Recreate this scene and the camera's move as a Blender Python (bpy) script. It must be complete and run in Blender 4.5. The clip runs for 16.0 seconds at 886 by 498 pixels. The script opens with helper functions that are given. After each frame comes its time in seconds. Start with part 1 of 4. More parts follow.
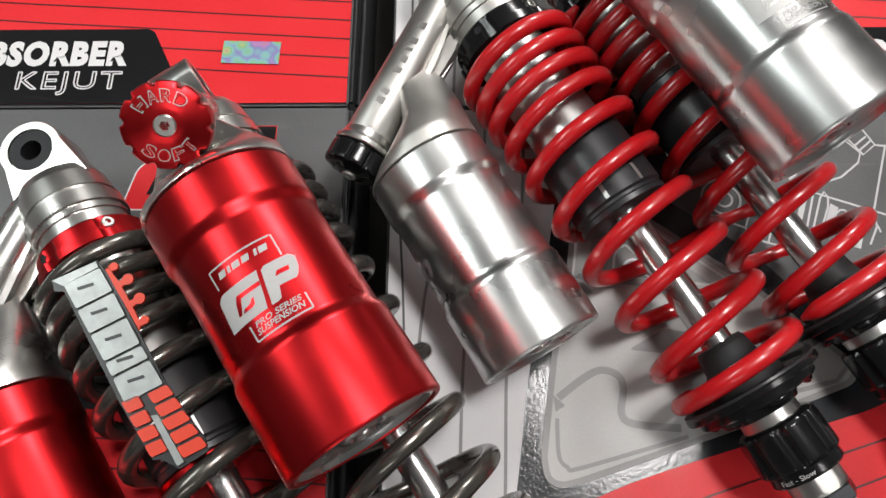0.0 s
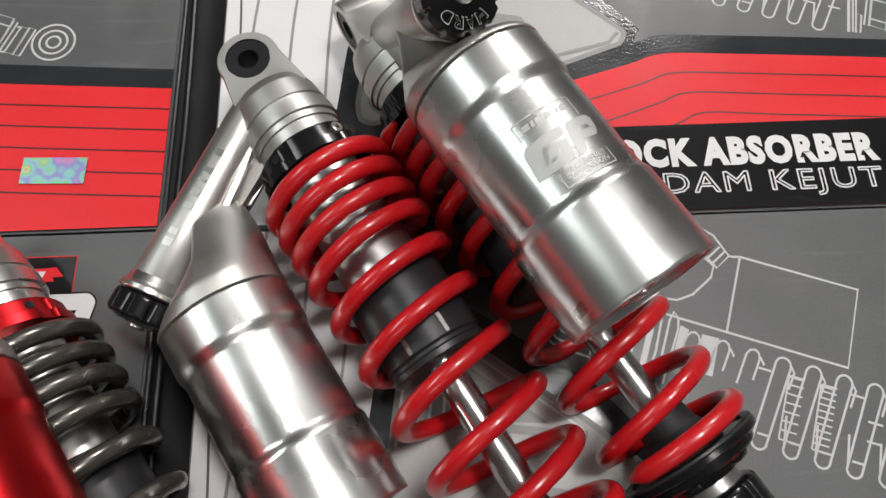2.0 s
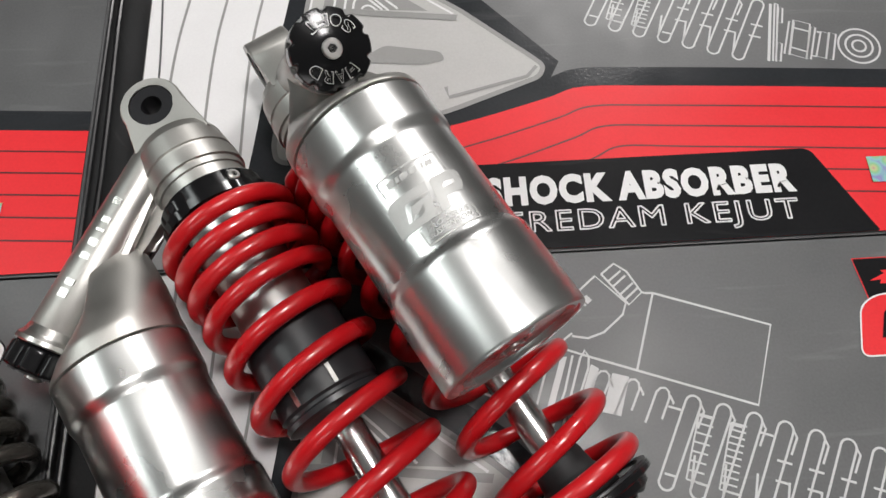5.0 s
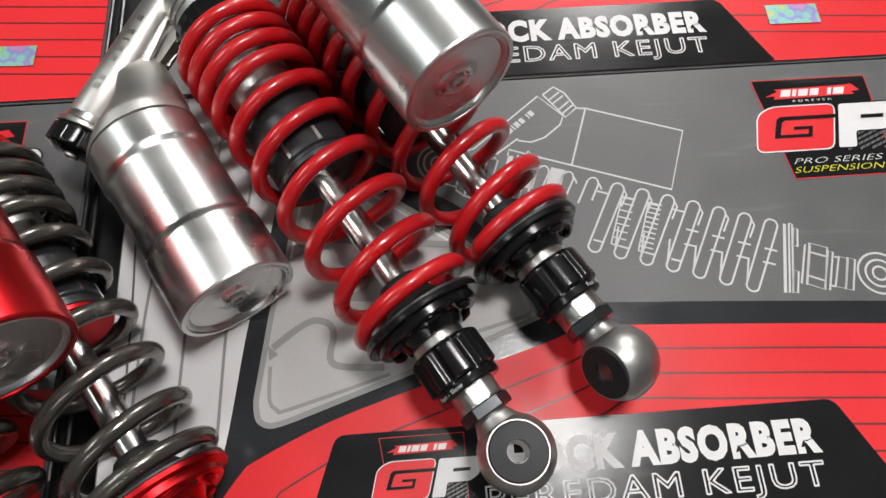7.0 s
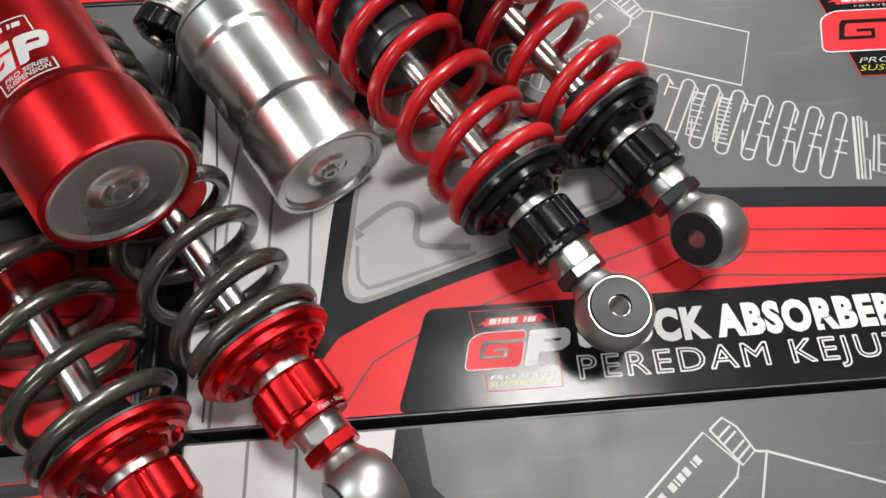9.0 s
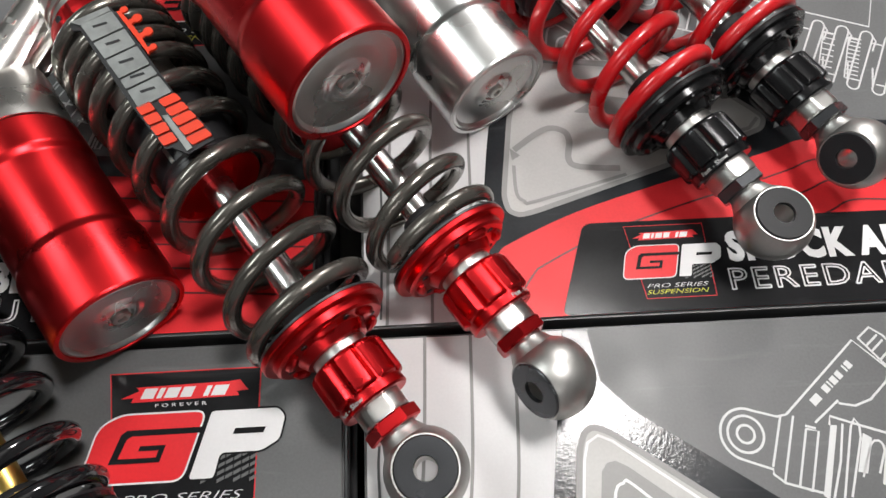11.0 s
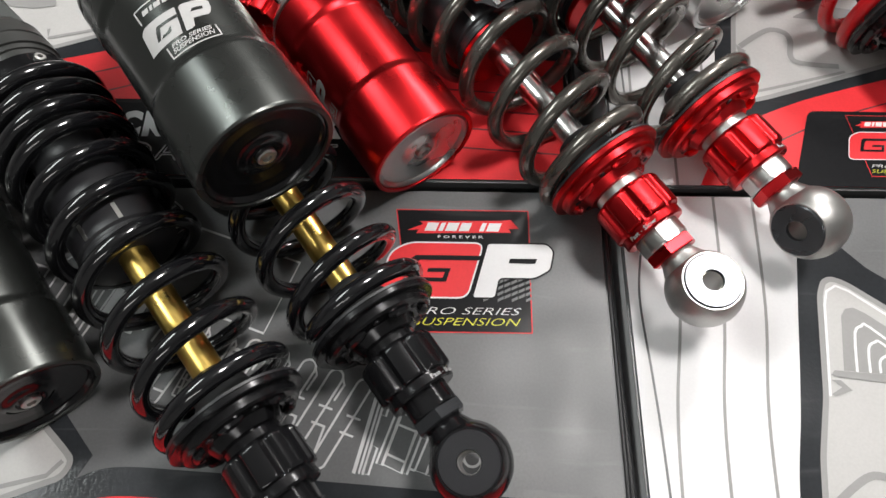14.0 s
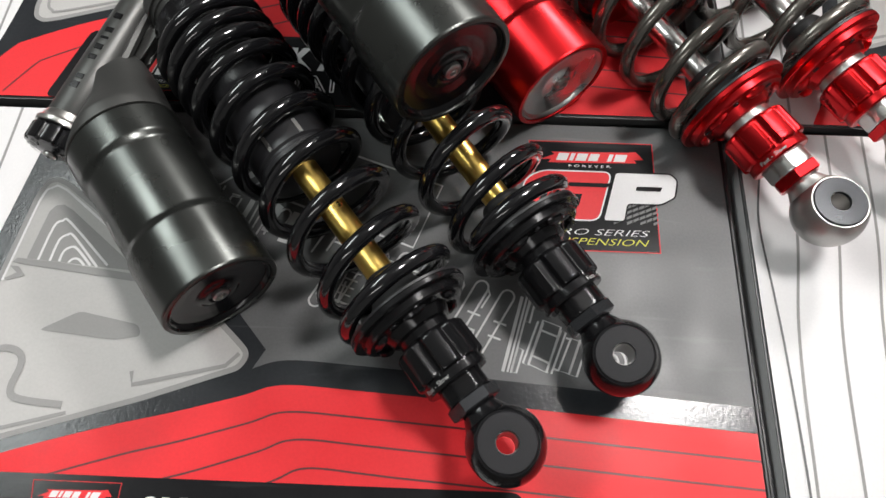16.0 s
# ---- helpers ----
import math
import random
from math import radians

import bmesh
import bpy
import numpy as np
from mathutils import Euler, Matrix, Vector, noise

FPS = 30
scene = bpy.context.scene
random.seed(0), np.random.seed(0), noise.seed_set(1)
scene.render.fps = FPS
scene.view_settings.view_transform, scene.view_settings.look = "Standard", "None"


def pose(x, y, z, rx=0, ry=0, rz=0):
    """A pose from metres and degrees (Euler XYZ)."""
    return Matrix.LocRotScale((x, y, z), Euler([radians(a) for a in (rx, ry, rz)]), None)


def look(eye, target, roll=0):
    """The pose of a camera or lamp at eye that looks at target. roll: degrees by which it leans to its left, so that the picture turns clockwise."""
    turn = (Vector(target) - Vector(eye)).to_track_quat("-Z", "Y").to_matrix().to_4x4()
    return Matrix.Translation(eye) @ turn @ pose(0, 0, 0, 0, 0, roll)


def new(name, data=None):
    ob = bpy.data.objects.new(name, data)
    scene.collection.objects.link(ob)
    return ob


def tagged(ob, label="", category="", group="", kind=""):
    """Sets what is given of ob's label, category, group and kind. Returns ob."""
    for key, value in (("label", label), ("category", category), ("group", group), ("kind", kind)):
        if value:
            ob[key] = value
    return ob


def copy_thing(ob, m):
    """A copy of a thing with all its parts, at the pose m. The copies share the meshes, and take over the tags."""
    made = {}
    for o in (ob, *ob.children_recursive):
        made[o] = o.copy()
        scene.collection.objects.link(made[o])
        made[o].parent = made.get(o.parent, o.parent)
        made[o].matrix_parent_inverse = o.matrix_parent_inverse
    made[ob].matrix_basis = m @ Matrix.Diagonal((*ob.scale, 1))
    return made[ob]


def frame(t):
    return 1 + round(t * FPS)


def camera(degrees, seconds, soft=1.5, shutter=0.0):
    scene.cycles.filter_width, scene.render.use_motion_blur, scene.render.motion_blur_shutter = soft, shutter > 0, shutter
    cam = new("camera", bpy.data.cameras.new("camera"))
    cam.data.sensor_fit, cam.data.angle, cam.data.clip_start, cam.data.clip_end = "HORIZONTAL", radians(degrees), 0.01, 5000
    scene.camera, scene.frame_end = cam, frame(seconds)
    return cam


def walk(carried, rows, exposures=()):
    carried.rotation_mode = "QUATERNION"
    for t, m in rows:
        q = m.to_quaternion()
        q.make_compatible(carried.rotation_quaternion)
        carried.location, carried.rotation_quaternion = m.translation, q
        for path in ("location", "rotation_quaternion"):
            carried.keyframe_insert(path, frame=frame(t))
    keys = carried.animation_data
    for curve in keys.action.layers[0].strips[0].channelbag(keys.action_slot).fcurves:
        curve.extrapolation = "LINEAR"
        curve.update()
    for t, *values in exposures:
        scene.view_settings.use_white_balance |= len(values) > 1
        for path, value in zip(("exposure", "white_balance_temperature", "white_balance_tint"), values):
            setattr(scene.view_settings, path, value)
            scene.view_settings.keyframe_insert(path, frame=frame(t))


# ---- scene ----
cam = camera(65.0, 16.0)
PATH = [
    (0, (0.0351, 0.0434, 0.2799), (0.0109, 0.7221, -1.6013), -2.06),
    (0.5, (0.0511, 0.0568, 0.2788), (0.0429, 0.7358, -1.6024), -1.23),
    (1, (0.0685, 0.0722, 0.2780), (0.0797, 0.7548, -1.6019), -0.28),
    (1.5, (0.0816, 0.0879, 0.2767), (0.1119, 0.7704, -1.6030), 0.65),
    (2, (0.0987, 0.0998, 0.2713), (0.1491, 0.8017, -1.6008), 1.70),
    (2.5, (0.1115, 0.1130, 0.2728), (0.1698, 0.8133, -1.5997), 1.89),
    (3, (0.1203, 0.1223, 0.2745), (0.1861, 0.8177, -1.5995), 2.25),
    (3.2, (0.1234, 0.1249, 0.2740), (0.1923, 0.8228, -1.5990), 2.39),
    (5.5, (0.1383, 0.0972, 0.2762), (0.1769, 0.8231, -1.5870), -0.31),
    (6, (0.1397, 0.0706, 0.2777), (0.1949, 0.8087, -1.5802), 0.73),
    (6.5, (0.1486, 0.0329, 0.2861), (0.1915, 0.7851, -1.5666), -0.50),
    (7, (0.1416, 0.0004, 0.2914), (0.2150, 0.7720, -1.5523), 1.26),
    (7.5, (0.1285, -0.0161, 0.2932), (0.2160, 0.7630, -1.5467), 1.95),
    (8, (0.1225, -0.0258, 0.2883), (0.2147, 0.7652, -1.5463), 2.10),
    (8.5, (0.1146, -0.0351, 0.2766), (0.2035, 0.7638, -1.5548), 1.86),
    (8.7, (0.1078, -0.0409, 0.2728), (0.2120, 0.7571, -1.5581), 2.95),
    (10.8, (0.0380, -0.0796, 0.2718), (0.1190, 0.7136, -1.5624), 2.54),
    (11, (0.0304, -0.0837, 0.2725), (0.1097, 0.7107, -1.5613), 2.55),
    (11.5, (0.0098, -0.0985, 0.2743), (0.0818, 0.7047, -1.5559), 2.29),
    (12, (-0.0128, -0.1089, 0.2732), (0.0519, 0.6964, -1.5564), 2.23),
    (12.5, (-0.0342, -0.1218, 0.2719), (0.0203, 0.6978, -1.5517), 2.05),
    (13, (-0.0456, -0.1363, 0.2727), (-0.0325, 0.6876, -1.5496), 0.01),
    (13.5, (-0.0607, -0.1443, 0.2731), (-0.0449, 0.6719, -1.5527), 1.07),
    (14, (-0.0721, -0.1552, 0.2757), (-0.0609, 0.6619, -1.5497), 1.50),
    (14.5, (-0.0902, -0.1637, 0.2785), (-0.0758, 0.6336, -1.5557), 2.59),
    (15, (-0.1051, -0.1756, 0.2813), (-0.0947, 0.6274, -1.5504), 2.74),
    (15.5, (-0.1193, -0.1850, 0.2829), (-0.1226, 0.6176, -1.5490), 1.99),
    (16, (-0.1263, -0.1939, 0.2858), (-0.1521, 0.5960, -1.5514), 0.36),
]
walk(cam, [(t, look(eye, target, roll)) for t, eye, target, roll in PATH],
     exposures=((0.0, -0.08), (1.5, -0.22), (3.0, -0.34), (5.5, -0.24), (7.5, -0.06), (8.5, 0.06), (11.0, 0.26), (12.5, 0.33), (14.5, 0.36), (16.0, 0.22)))


# ---- world and lights ----
world = bpy.data.worlds.new("room_light")
scene.world = world
world.use_nodes = True
world.node_tree.nodes["Background"].inputs[0].default_value = (0.85, 0.92, 1.0, 1)
world.node_tree.nodes["Background"].inputs[1].default_value = 0.012


def lamp(name, eye, target, sx, sy, watts, colour):
    data = bpy.data.lights.new(name, "AREA")
    data.shape, data.size, data.size_y, data.energy, data.color = "RECTANGLE", sx, sy, watts, colour
    ob = new(name, data)
    ob.matrix_world = look(eye, target)
    return ob


lamp("ceiling_or_fill_lamp", (0.47, 0.30, 1.66), (0.08, 0.0, 0), 0.38, 0.26, 21.5, (1.0, 0.97, 0.95))
lamp("ceiling_or_fill_lamp", (1.02, 2.35, 2.00), (0.0, 0.0, 0), 0.42, 0.36, 46, (1.0, 0.97, 0.95))
# Two soft fills added on the west and south; no lamps known there.
lamp("ceiling_or_fill_lamp", (-1.45, 0.45, 1.95), (-0.05, 0.0, 0), 1.1, 0.45, 18, (0.94, 1.0, 0.98))
lamp("ceiling_or_fill_lamp", (0.0, -1.9, 1.8), (0.0, 0.0, 0), 1.2, 0.30, 6, (1.0, 0.98, 0.96))


# ---- materials ----
def material(name, colour, rough=0.5, metal=0.0, vary=0.08, grain=400.0, bump=0.0, coat=0.0, spec=0.5, brushed=None, scuff=0.0):
    m = bpy.data.materials.new(name)
    m.use_nodes = True
    t = m.node_tree
    n, l = t.nodes, t.links
    b = n["Principled BSDF"]
    b.inputs["Metallic"].default_value = metal
    b.inputs["Coat Weight"].default_value = coat
    b.inputs["Coat Roughness"].default_value = 0.08
    b.inputs["Specular IOR Level"].default_value = spec
    co = n.new("ShaderNodeTexCoord")
    mp = n.new("ShaderNodeMapping")
    l.new(co.outputs["Object"], mp.inputs[0])
    if brushed:
        mp.inputs["Scale"].default_value = brushed
    fine = n.new("ShaderNodeTexNoise")
    fine.inputs["Scale"].default_value, fine.inputs["Detail"].default_value = grain, 6
    l.new(mp.outputs[0], fine.inputs["Vector"])
    broad = n.new("ShaderNodeTexNoise")
    broad.inputs["Scale"].default_value, broad.inputs["Detail"].default_value = 38.0, 4
    l.new(co.outputs["Object"], broad.inputs["Vector"])
    mix = n.new("ShaderNodeMath")
    mix.operation = "ADD"
    l.new(fine.outputs["Fac"], mix.inputs[0])
    l.new(broad.outputs["Fac"], mix.inputs[1])
    ramp = n.new("ShaderNodeMapRange")
    ramp.inputs["From Min"].default_value, ramp.inputs["From Max"].default_value = 0.6, 1.4
    ramp.inputs["To Min"].default_value, ramp.inputs["To Max"].default_value = 1 - vary, 1 + vary
    l.new(mix.outputs[0], ramp.inputs["Value"])
    tint = n.new("ShaderNodeVectorMath")
    tint.operation = "SCALE"
    tint.inputs[0].default_value = colour
    l.new(ramp.outputs[0], tint.inputs["Scale"])
    if scuff:
        # rubbed patches and long faint scratches
        rub = n.new("ShaderNodeMapping")
        rub.inputs["Rotation"].default_value, rub.inputs["Scale"].default_value = (0, 0, 0.5), (14, 150, 60)
        l.new(co.outputs["Object"], rub.inputs[0])
        wear = n.new("ShaderNodeTexNoise")
        wear.inputs["Scale"].default_value, wear.inputs["Detail"].default_value, wear.inputs["Distortion"].default_value = 1.0, 8, 0.6
        l.new(rub.outputs[0], wear.inputs["Vector"])
        worn = n.new("ShaderNodeMapRange")
        worn.inputs["From Min"].default_value, worn.inputs["From Max"].default_value = 0.60, 0.74
        worn.inputs["To Min"].default_value, worn.inputs["To Max"].default_value = 0.0, scuff
        l.new(wear.outputs["Fac"], worn.inputs["Value"])
        pale = n.new("ShaderNodeMix")
        pale.data_type = "RGBA"
        for socket in pale.inputs:
            if socket.type == "RGBA" and socket.name == "B":
                socket.default_value = (0.30, 0.30, 0.30, 1)
            if socket.type == "RGBA" and socket.name == "A":
                l.new(tint.outputs[0], socket)
        l.new(worn.outputs[0], pale.inputs[0])
        l.new([o for o in pale.outputs if o.type == "RGBA"][0], b.inputs["Base Color"])
    else:
        l.new(tint.outputs[0], b.inputs["Base Color"])
    rr = n.new("ShaderNodeMapRange")
    rr.inputs["From Min"].default_value, rr.inputs["From Max"].default_value = 0.3, 0.7
    rr.inputs["To Min"].default_value, rr.inputs["To Max"].default_value = max(0.02, rough * 0.8), min(1, rough * 1.2)
    l.new(broad.outputs["Fac"], rr.inputs["Value"])
    l.new(rr.outputs[0], b.inputs["Roughness"])
    if bump:
        bp = n.new("ShaderNodeBump")
        bp.inputs["Strength"].default_value, bp.inputs["Distance"].default_value = bump, 0.0002
        l.new(fine.outputs["Fac"], bp.inputs["Height"])
        l.new(bp.outputs[0], b.inputs["Normal"])
    return m


CARD = material("dark_grey_printed_card", (0.094, 0.095, 0.097), 0.44, vary=0.16, grain=900, bump=0.12, spec=0.5, scuff=0.16)
CARD_EDGE = material("black_card_edge", (0.012, 0.012, 0.013), 0.35, grain=700, bump=0.1)
INK_BLACK = material("gloss_black_ink", (0.012, 0.012, 0.013), 0.17, vary=0.15, grain=640, bump=0.18, spec=0.22, scuff=0.06)
INK_DARK = material("gloss_dark_ink", (0.024, 0.026, 0.029), 0.16, vary=0.12, grain=620, bump=0.38, spec=0.36, scuff=0.06)
INK_WHITE = material("white_ink", (0.70, 0.69, 0.695), 0.50, vary=0.04, grain=900, bump=0.08, spec=0.12)
INK_RED = material("red_ink", (0.70, 0.028, 0.034), 0.40, vary=0.07, grain=900, bump=0.12, spec=0.22)
INK_STRIPE = material("dark_red_ink", (0.085, 0.010, 0.012), 0.42, grain=900)
INK_LIGHT = material("light_grey_ink", (0.44, 0.43, 0.42), 0.42, vary=0.06, grain=900, bump=0.1, spec=0.22)
INK_MID = material("mid_grey_ink", (0.27, 0.265, 0.26), 0.42, vary=0.06, grain=900, bump=0.1, spec=0.22)
INK_LINE = material("pale_grey_ink", (0.55, 0.55, 0.55), 0.42, vary=0.05, grain=900, spec=0.22)
INK_YELLOW = material("yellow_ink", (0.62, 0.60, 0.02), 0.42, grain=900)
INK_CARBON = material("carbon_weave_ink", (0.10, 0.10, 0.10), 0.4, grain=900)
CAST = material("bead_blasted_aluminium", (0.52, 0.51, 0.485), 0.45, 1.0, vary=0.05, grain=1600, bump=0.12)
CAST_BRIGHT = material("polished_cast_aluminium", (0.62, 0.61, 0.585), 0.30, 1.0, vary=0.05, grain=900, bump=0.08)
SILVER = material("silver_anodised_aluminium", (0.62, 0.625, 0.615), 0.29, 1.0, vary=0.04, grain=600, brushed=(6, 1, 1), bump=0.02)
STEEL = material("turned_steel", (0.56, 0.55, 0.53), 0.34, 1.0, vary=0.06, grain=900, brushed=(6, 1, 1), bump=0.03)
EYE_STEEL = material("satin_forged_steel", (0.44, 0.435, 0.42), 0.42, 1.0, vary=0.05, grain=900, bump=0.04)
CHROME = material("chromed_rod", (0.60, 0.59, 0.58), 0.25, 1.0, vary=0.03, grain=500)
GOLD = material("gold_nitride_rod", (0.80, 0.55, 0.15), 0.33, 1.0, vary=0.05, grain=500)
RED_ANO = material("red_anodised_aluminium", (0.55, 0.018, 0.022), 0.31, 1.0, vary=0.05, grain=700, brushed=(6, 1, 1), bump=0.02)
BLACK_ANO = material("black_anodised_aluminium", (0.010, 0.010, 0.011), 0.17, 0.35, vary=0.1, grain=900, brushed=(6, 1, 1), bump=0.02)
GREY_ANO = material("grey_black_anodised_aluminium", (0.078, 0.082, 0.078), 0.27, 0.9, vary=0.06, grain=900, brushed=(6, 1, 1), bump=0.02)
GREY_CAST = material("grey_black_casting", (0.085, 0.086, 0.083), 0.42, 0.7, vary=0.08, grain=1600, bump=0.15)
RED_PAINT = material("red_powder_coat", (0.50, 0.006, 0.010), 0.32, vary=0.06, grain=500, bump=0.05, coat=0.5)
TITAN = material("titanium_grey_spring_lacquer", (0.15, 0.14, 0.125), 0.25, 0.8, vary=0.1, grain=500, bump=0.05, coat=0.3)
BLACK_PAINT = material("gloss_black_spring_lacquer", (0.006, 0.006, 0.007), 0.12, vary=0.1, grain=500, bump=0.04, coat=0.6)
PLASTIC = material("matt_black_plastic", (0.018, 0.018, 0.020), 0.36, vary=0.12, grain=900, bump=0.1)
RUBBER = material("black_rubber", (0.016, 0.016, 0.017), 0.6, vary=0.15, grain=1200, bump=0.15)
BUSH = material("black_bush_steel", (0.014, 0.014, 0.016), 0.42, 0.0, vary=0.1, grain=900, spec=0.25)
BUSH_GREY = material("grey_bush_steel", (0.075, 0.078, 0.084), 0.26, 0.8, vary=0.06, grain=900)
ETCH = material("laser_etched_white", (0.42, 0.415, 0.41), 0.5, vary=0.05, grain=900)
ETCH_DARK = material("laser_etched_grey", (0.44, 0.44, 0.43), 0.5, 0.5, vary=0.05, grain=900)
BADGE_GREY = material("brushed_badge_metal", (0.31, 0.32, 0.315), 0.38, 0.7, vary=0.3, grain=200)
BADGE_RED = material("orange_red_badge", (0.72, 0.045, 0.012), 0.4, vary=0.05)
FOIL = material("hologram_foil", (0.62, 0.66, 0.70), 0.35, 0.35, vary=0.3, grain=300)
WALL = material("painted_wall", (0.36, 0.36, 0.355), 0.8, grain=60, bump=0.1)
CEIL = material("ceiling_paint", (0.66, 0.66, 0.65), 0.9, grain=60)
TABLE = material("dark_table_top", (0.05, 0.045, 0.04), 0.5, grain=200, bump=0.1)


def foil_colours():
    """Hologram foil: thin-film colours in a fine facet pattern."""
    t = FOIL.node_tree
    n, l = t.nodes, t.links
    v = n.new("ShaderNodeTexVoronoi")
    v.inputs["Scale"].default_value = 150
    co = n.new("ShaderNodeTexCoord")
    l.new(co.outputs["Object"], v.inputs["Vector"])
    hs = n.new("ShaderNodeCombineColor")
    hs.mode = "HSV"
    l.new(v.outputs["Distance"], hs.inputs[0])
    hs.inputs[1].default_value, hs.inputs[2].default_value = 0.50, 0.60
    l.new(hs.outputs[0], n["Principled BSDF"].inputs["Base Color"])


foil_colours()


# ---- mesh helpers ----
def part(name, bm, mat, parent=None, label="", smooth=True):
    me = bpy.data.meshes.new(name)
    bmesh.ops.recalc_face_normals(bm, faces=bm.faces[:])
    bm.to_mesh(me)
    bm.free()
    me.materials.append(mat)
    if smooth:
        for p in me.polygons:
            p.use_smooth = True
        me.set_sharp_from_angle(angle=radians(32))
    ob = new(name, me)
    if parent:
        ob.parent = parent
    if label:
        tagged(ob, label)
    return ob


def root(name, label, category, group=""):
    ob = new(name)
    ob.empty_display_size = 0.02
    return tagged(ob, label, category, group)


def revolve(bm, profile, seg=64, z0=0.0, mod=None):
    """Turns (s, r) pairs round the axis X, shifted by z0 along Z. mod(angle, r) reshapes the radius."""
    rings = []
    for s, r in profile:
        if r < 1e-6:
            rings.append([bm.verts.new((s, 0, z0))])
            continue
        ring = []
        for i in range(seg):
            a = 2 * math.pi * i / seg
            q = mod(a, r) if mod else r
            ring.append(bm.verts.new((s, q * math.sin(a), z0 + q * math.cos(a))))
        rings.append(ring)
    for p, q in zip(rings, rings[1:]):
        for i in range(seg):
            j = (i + 1) % seg
            if len(p) == 1 and len(q) > 1:
                bm.faces.new((p[0], q[i], q[j]))
            elif len(q) == 1 and len(p) > 1:
                bm.faces.new((p[i], p[j], q[0]))
            elif len(p) > 1:
                bm.faces.new((p[i], p[j], q[j], q[i]))
    return bm


def turned(profile, seg=64, z0=0.0, mod=None):
    """A turned piece; extra rings next to each change of slope keep long flanks straight in the light."""
    full = [profile[0]]
    for (s0, r0), (s1, r1) in zip(profile, profile[1:]):
        d = math.hypot(s1 - s0, r1 - r0)
        if d > 0.002 and min(r0, r1) > 0.002:
            for q in (0.00045, d - 0.00045):
                full.append((s0 + (s1 - s0) * q / d, r0 + (r1 - r0) * q / d))
        full.append((s1, r1))
    return revolve(bmesh.new(), full, seg, z0, mod)


def flutes(count, depth, share=0.35):
    """Radius with rounded notches cut in."""
    def mod(a, r):
        x = (a * count / (2 * math.pi)) % 1.0
        d = abs(x - 0.5) * 2
        return r - depth * max(0.0, 1 - (d / share) ** 2) if d < share else r
    return mod


def hexagon(a, r):
    x = (a % (math.pi / 3)) - math.pi / 6
    return r * math.cos(math.pi / 6) / math.cos(x)


def tube_along(bm, points, radius, seg=14, caps=True):
    """A round bar along a line of points; radius: one number or one for each point."""
    rings, normal = [], None
    for i, p in enumerate(points):
        d = (points[min(i + 1, len(points) - 1)] - points[max(i - 1, 0)]).normalized()
        if normal is None:
            normal = d.orthogonal().normalized()
        normal = (normal - d * normal.dot(d)).normalized()
        side = d.cross(normal)
        r = radius[i] if isinstance(radius, (list, tuple)) else radius
        rings.append([bm.verts.new(p + (normal * math.cos(2 * math.pi * k / seg) + side * math.sin(2 * math.pi * k / seg)) * r) for k in range(seg)])
    for a, b in zip(rings, rings[1:]):
        for k in range(seg):
            m = (k + 1) % seg
            bm.faces.new((a[k], a[m], b[m], b[k]))
    if caps:
        bm.faces.new(rings[0])
        bm.faces.new(rings[-1])
    return bm


def block(bm, cx, cy, cz, sx, sy, sz, m=None):
    made = bmesh.ops.create_cube(bm, size=1, matrix=(m or Matrix()) @ Matrix.Translation((cx, cy, cz)) @ Matrix.Diagonal((sx, sy, sz, 1)))
    return made["verts"]


def polygons(bm, shapes, z=0.0):
    for pts in shapes:
        bm.faces.new([bm.verts.new((x, y, z)) for x, y in pts])
    return bm


def ribbon(bm, pts, w, z=0.0, closed=False):
    """A printed line of width w along pts."""
    n = len(pts)
    left, right = [], []
    for i, (x, y) in enumerate(pts):
        a = pts[(i - 1) % n] if closed or i else pts[i]
        b = pts[(i + 1) % n] if closed or i < n - 1 else pts[i]
        d = Vector((b[0] - a[0], b[1] - a[1]))
        d = d.normalized() if d.length > 1e-9 else Vector((1, 0))
        nx, ny = -d.y * w / 2, d.x * w / 2
        left.append(bm.verts.new((x + nx, y + ny, z)))
        right.append(bm.verts.new((x - nx, y - ny, z)))
    for i in range(n if closed else n - 1):
        j = (i + 1) % n
        bm.faces.new((left[i], right[i], right[j], left[j]))
    return bm


def rounded(pts, r, steps=5):
    """A closed outline with its corners rounded."""
    out, n = [], len(pts)
    for i in range(n):
        p, a, b = Vector(pts[i]), Vector(pts[i - 1]), Vector(pts[(i + 1) % n])
        q = min(r, (a - p).length * 0.45, (b - p).length * 0.45)
        s, e = p + (a - p).normalized() * q, p + (b - p).normalized() * q
        for k in range(steps + 1):
            t = k / steps
            v = s * (1 - t) ** 2 + p * 2 * t * (1 - t) + e * t * t
            out.append((v.x, v.y))
    return out


def each(name, shapes, z, mat, parent):
    """Every outline a printed part of its own."""
    for pts in shapes:
        part(name, polygons(bmesh.new(), [pts], z), mat, parent, smooth=False)


def arc(cx, cy, r, a0, a1, n=16):
    return [(cx + r * math.cos(radians(a0 + (a1 - a0) * i / n)), cy + r * math.sin(radians(a0 + (a1 - a0) * i / n))) for i in range(n + 1)]


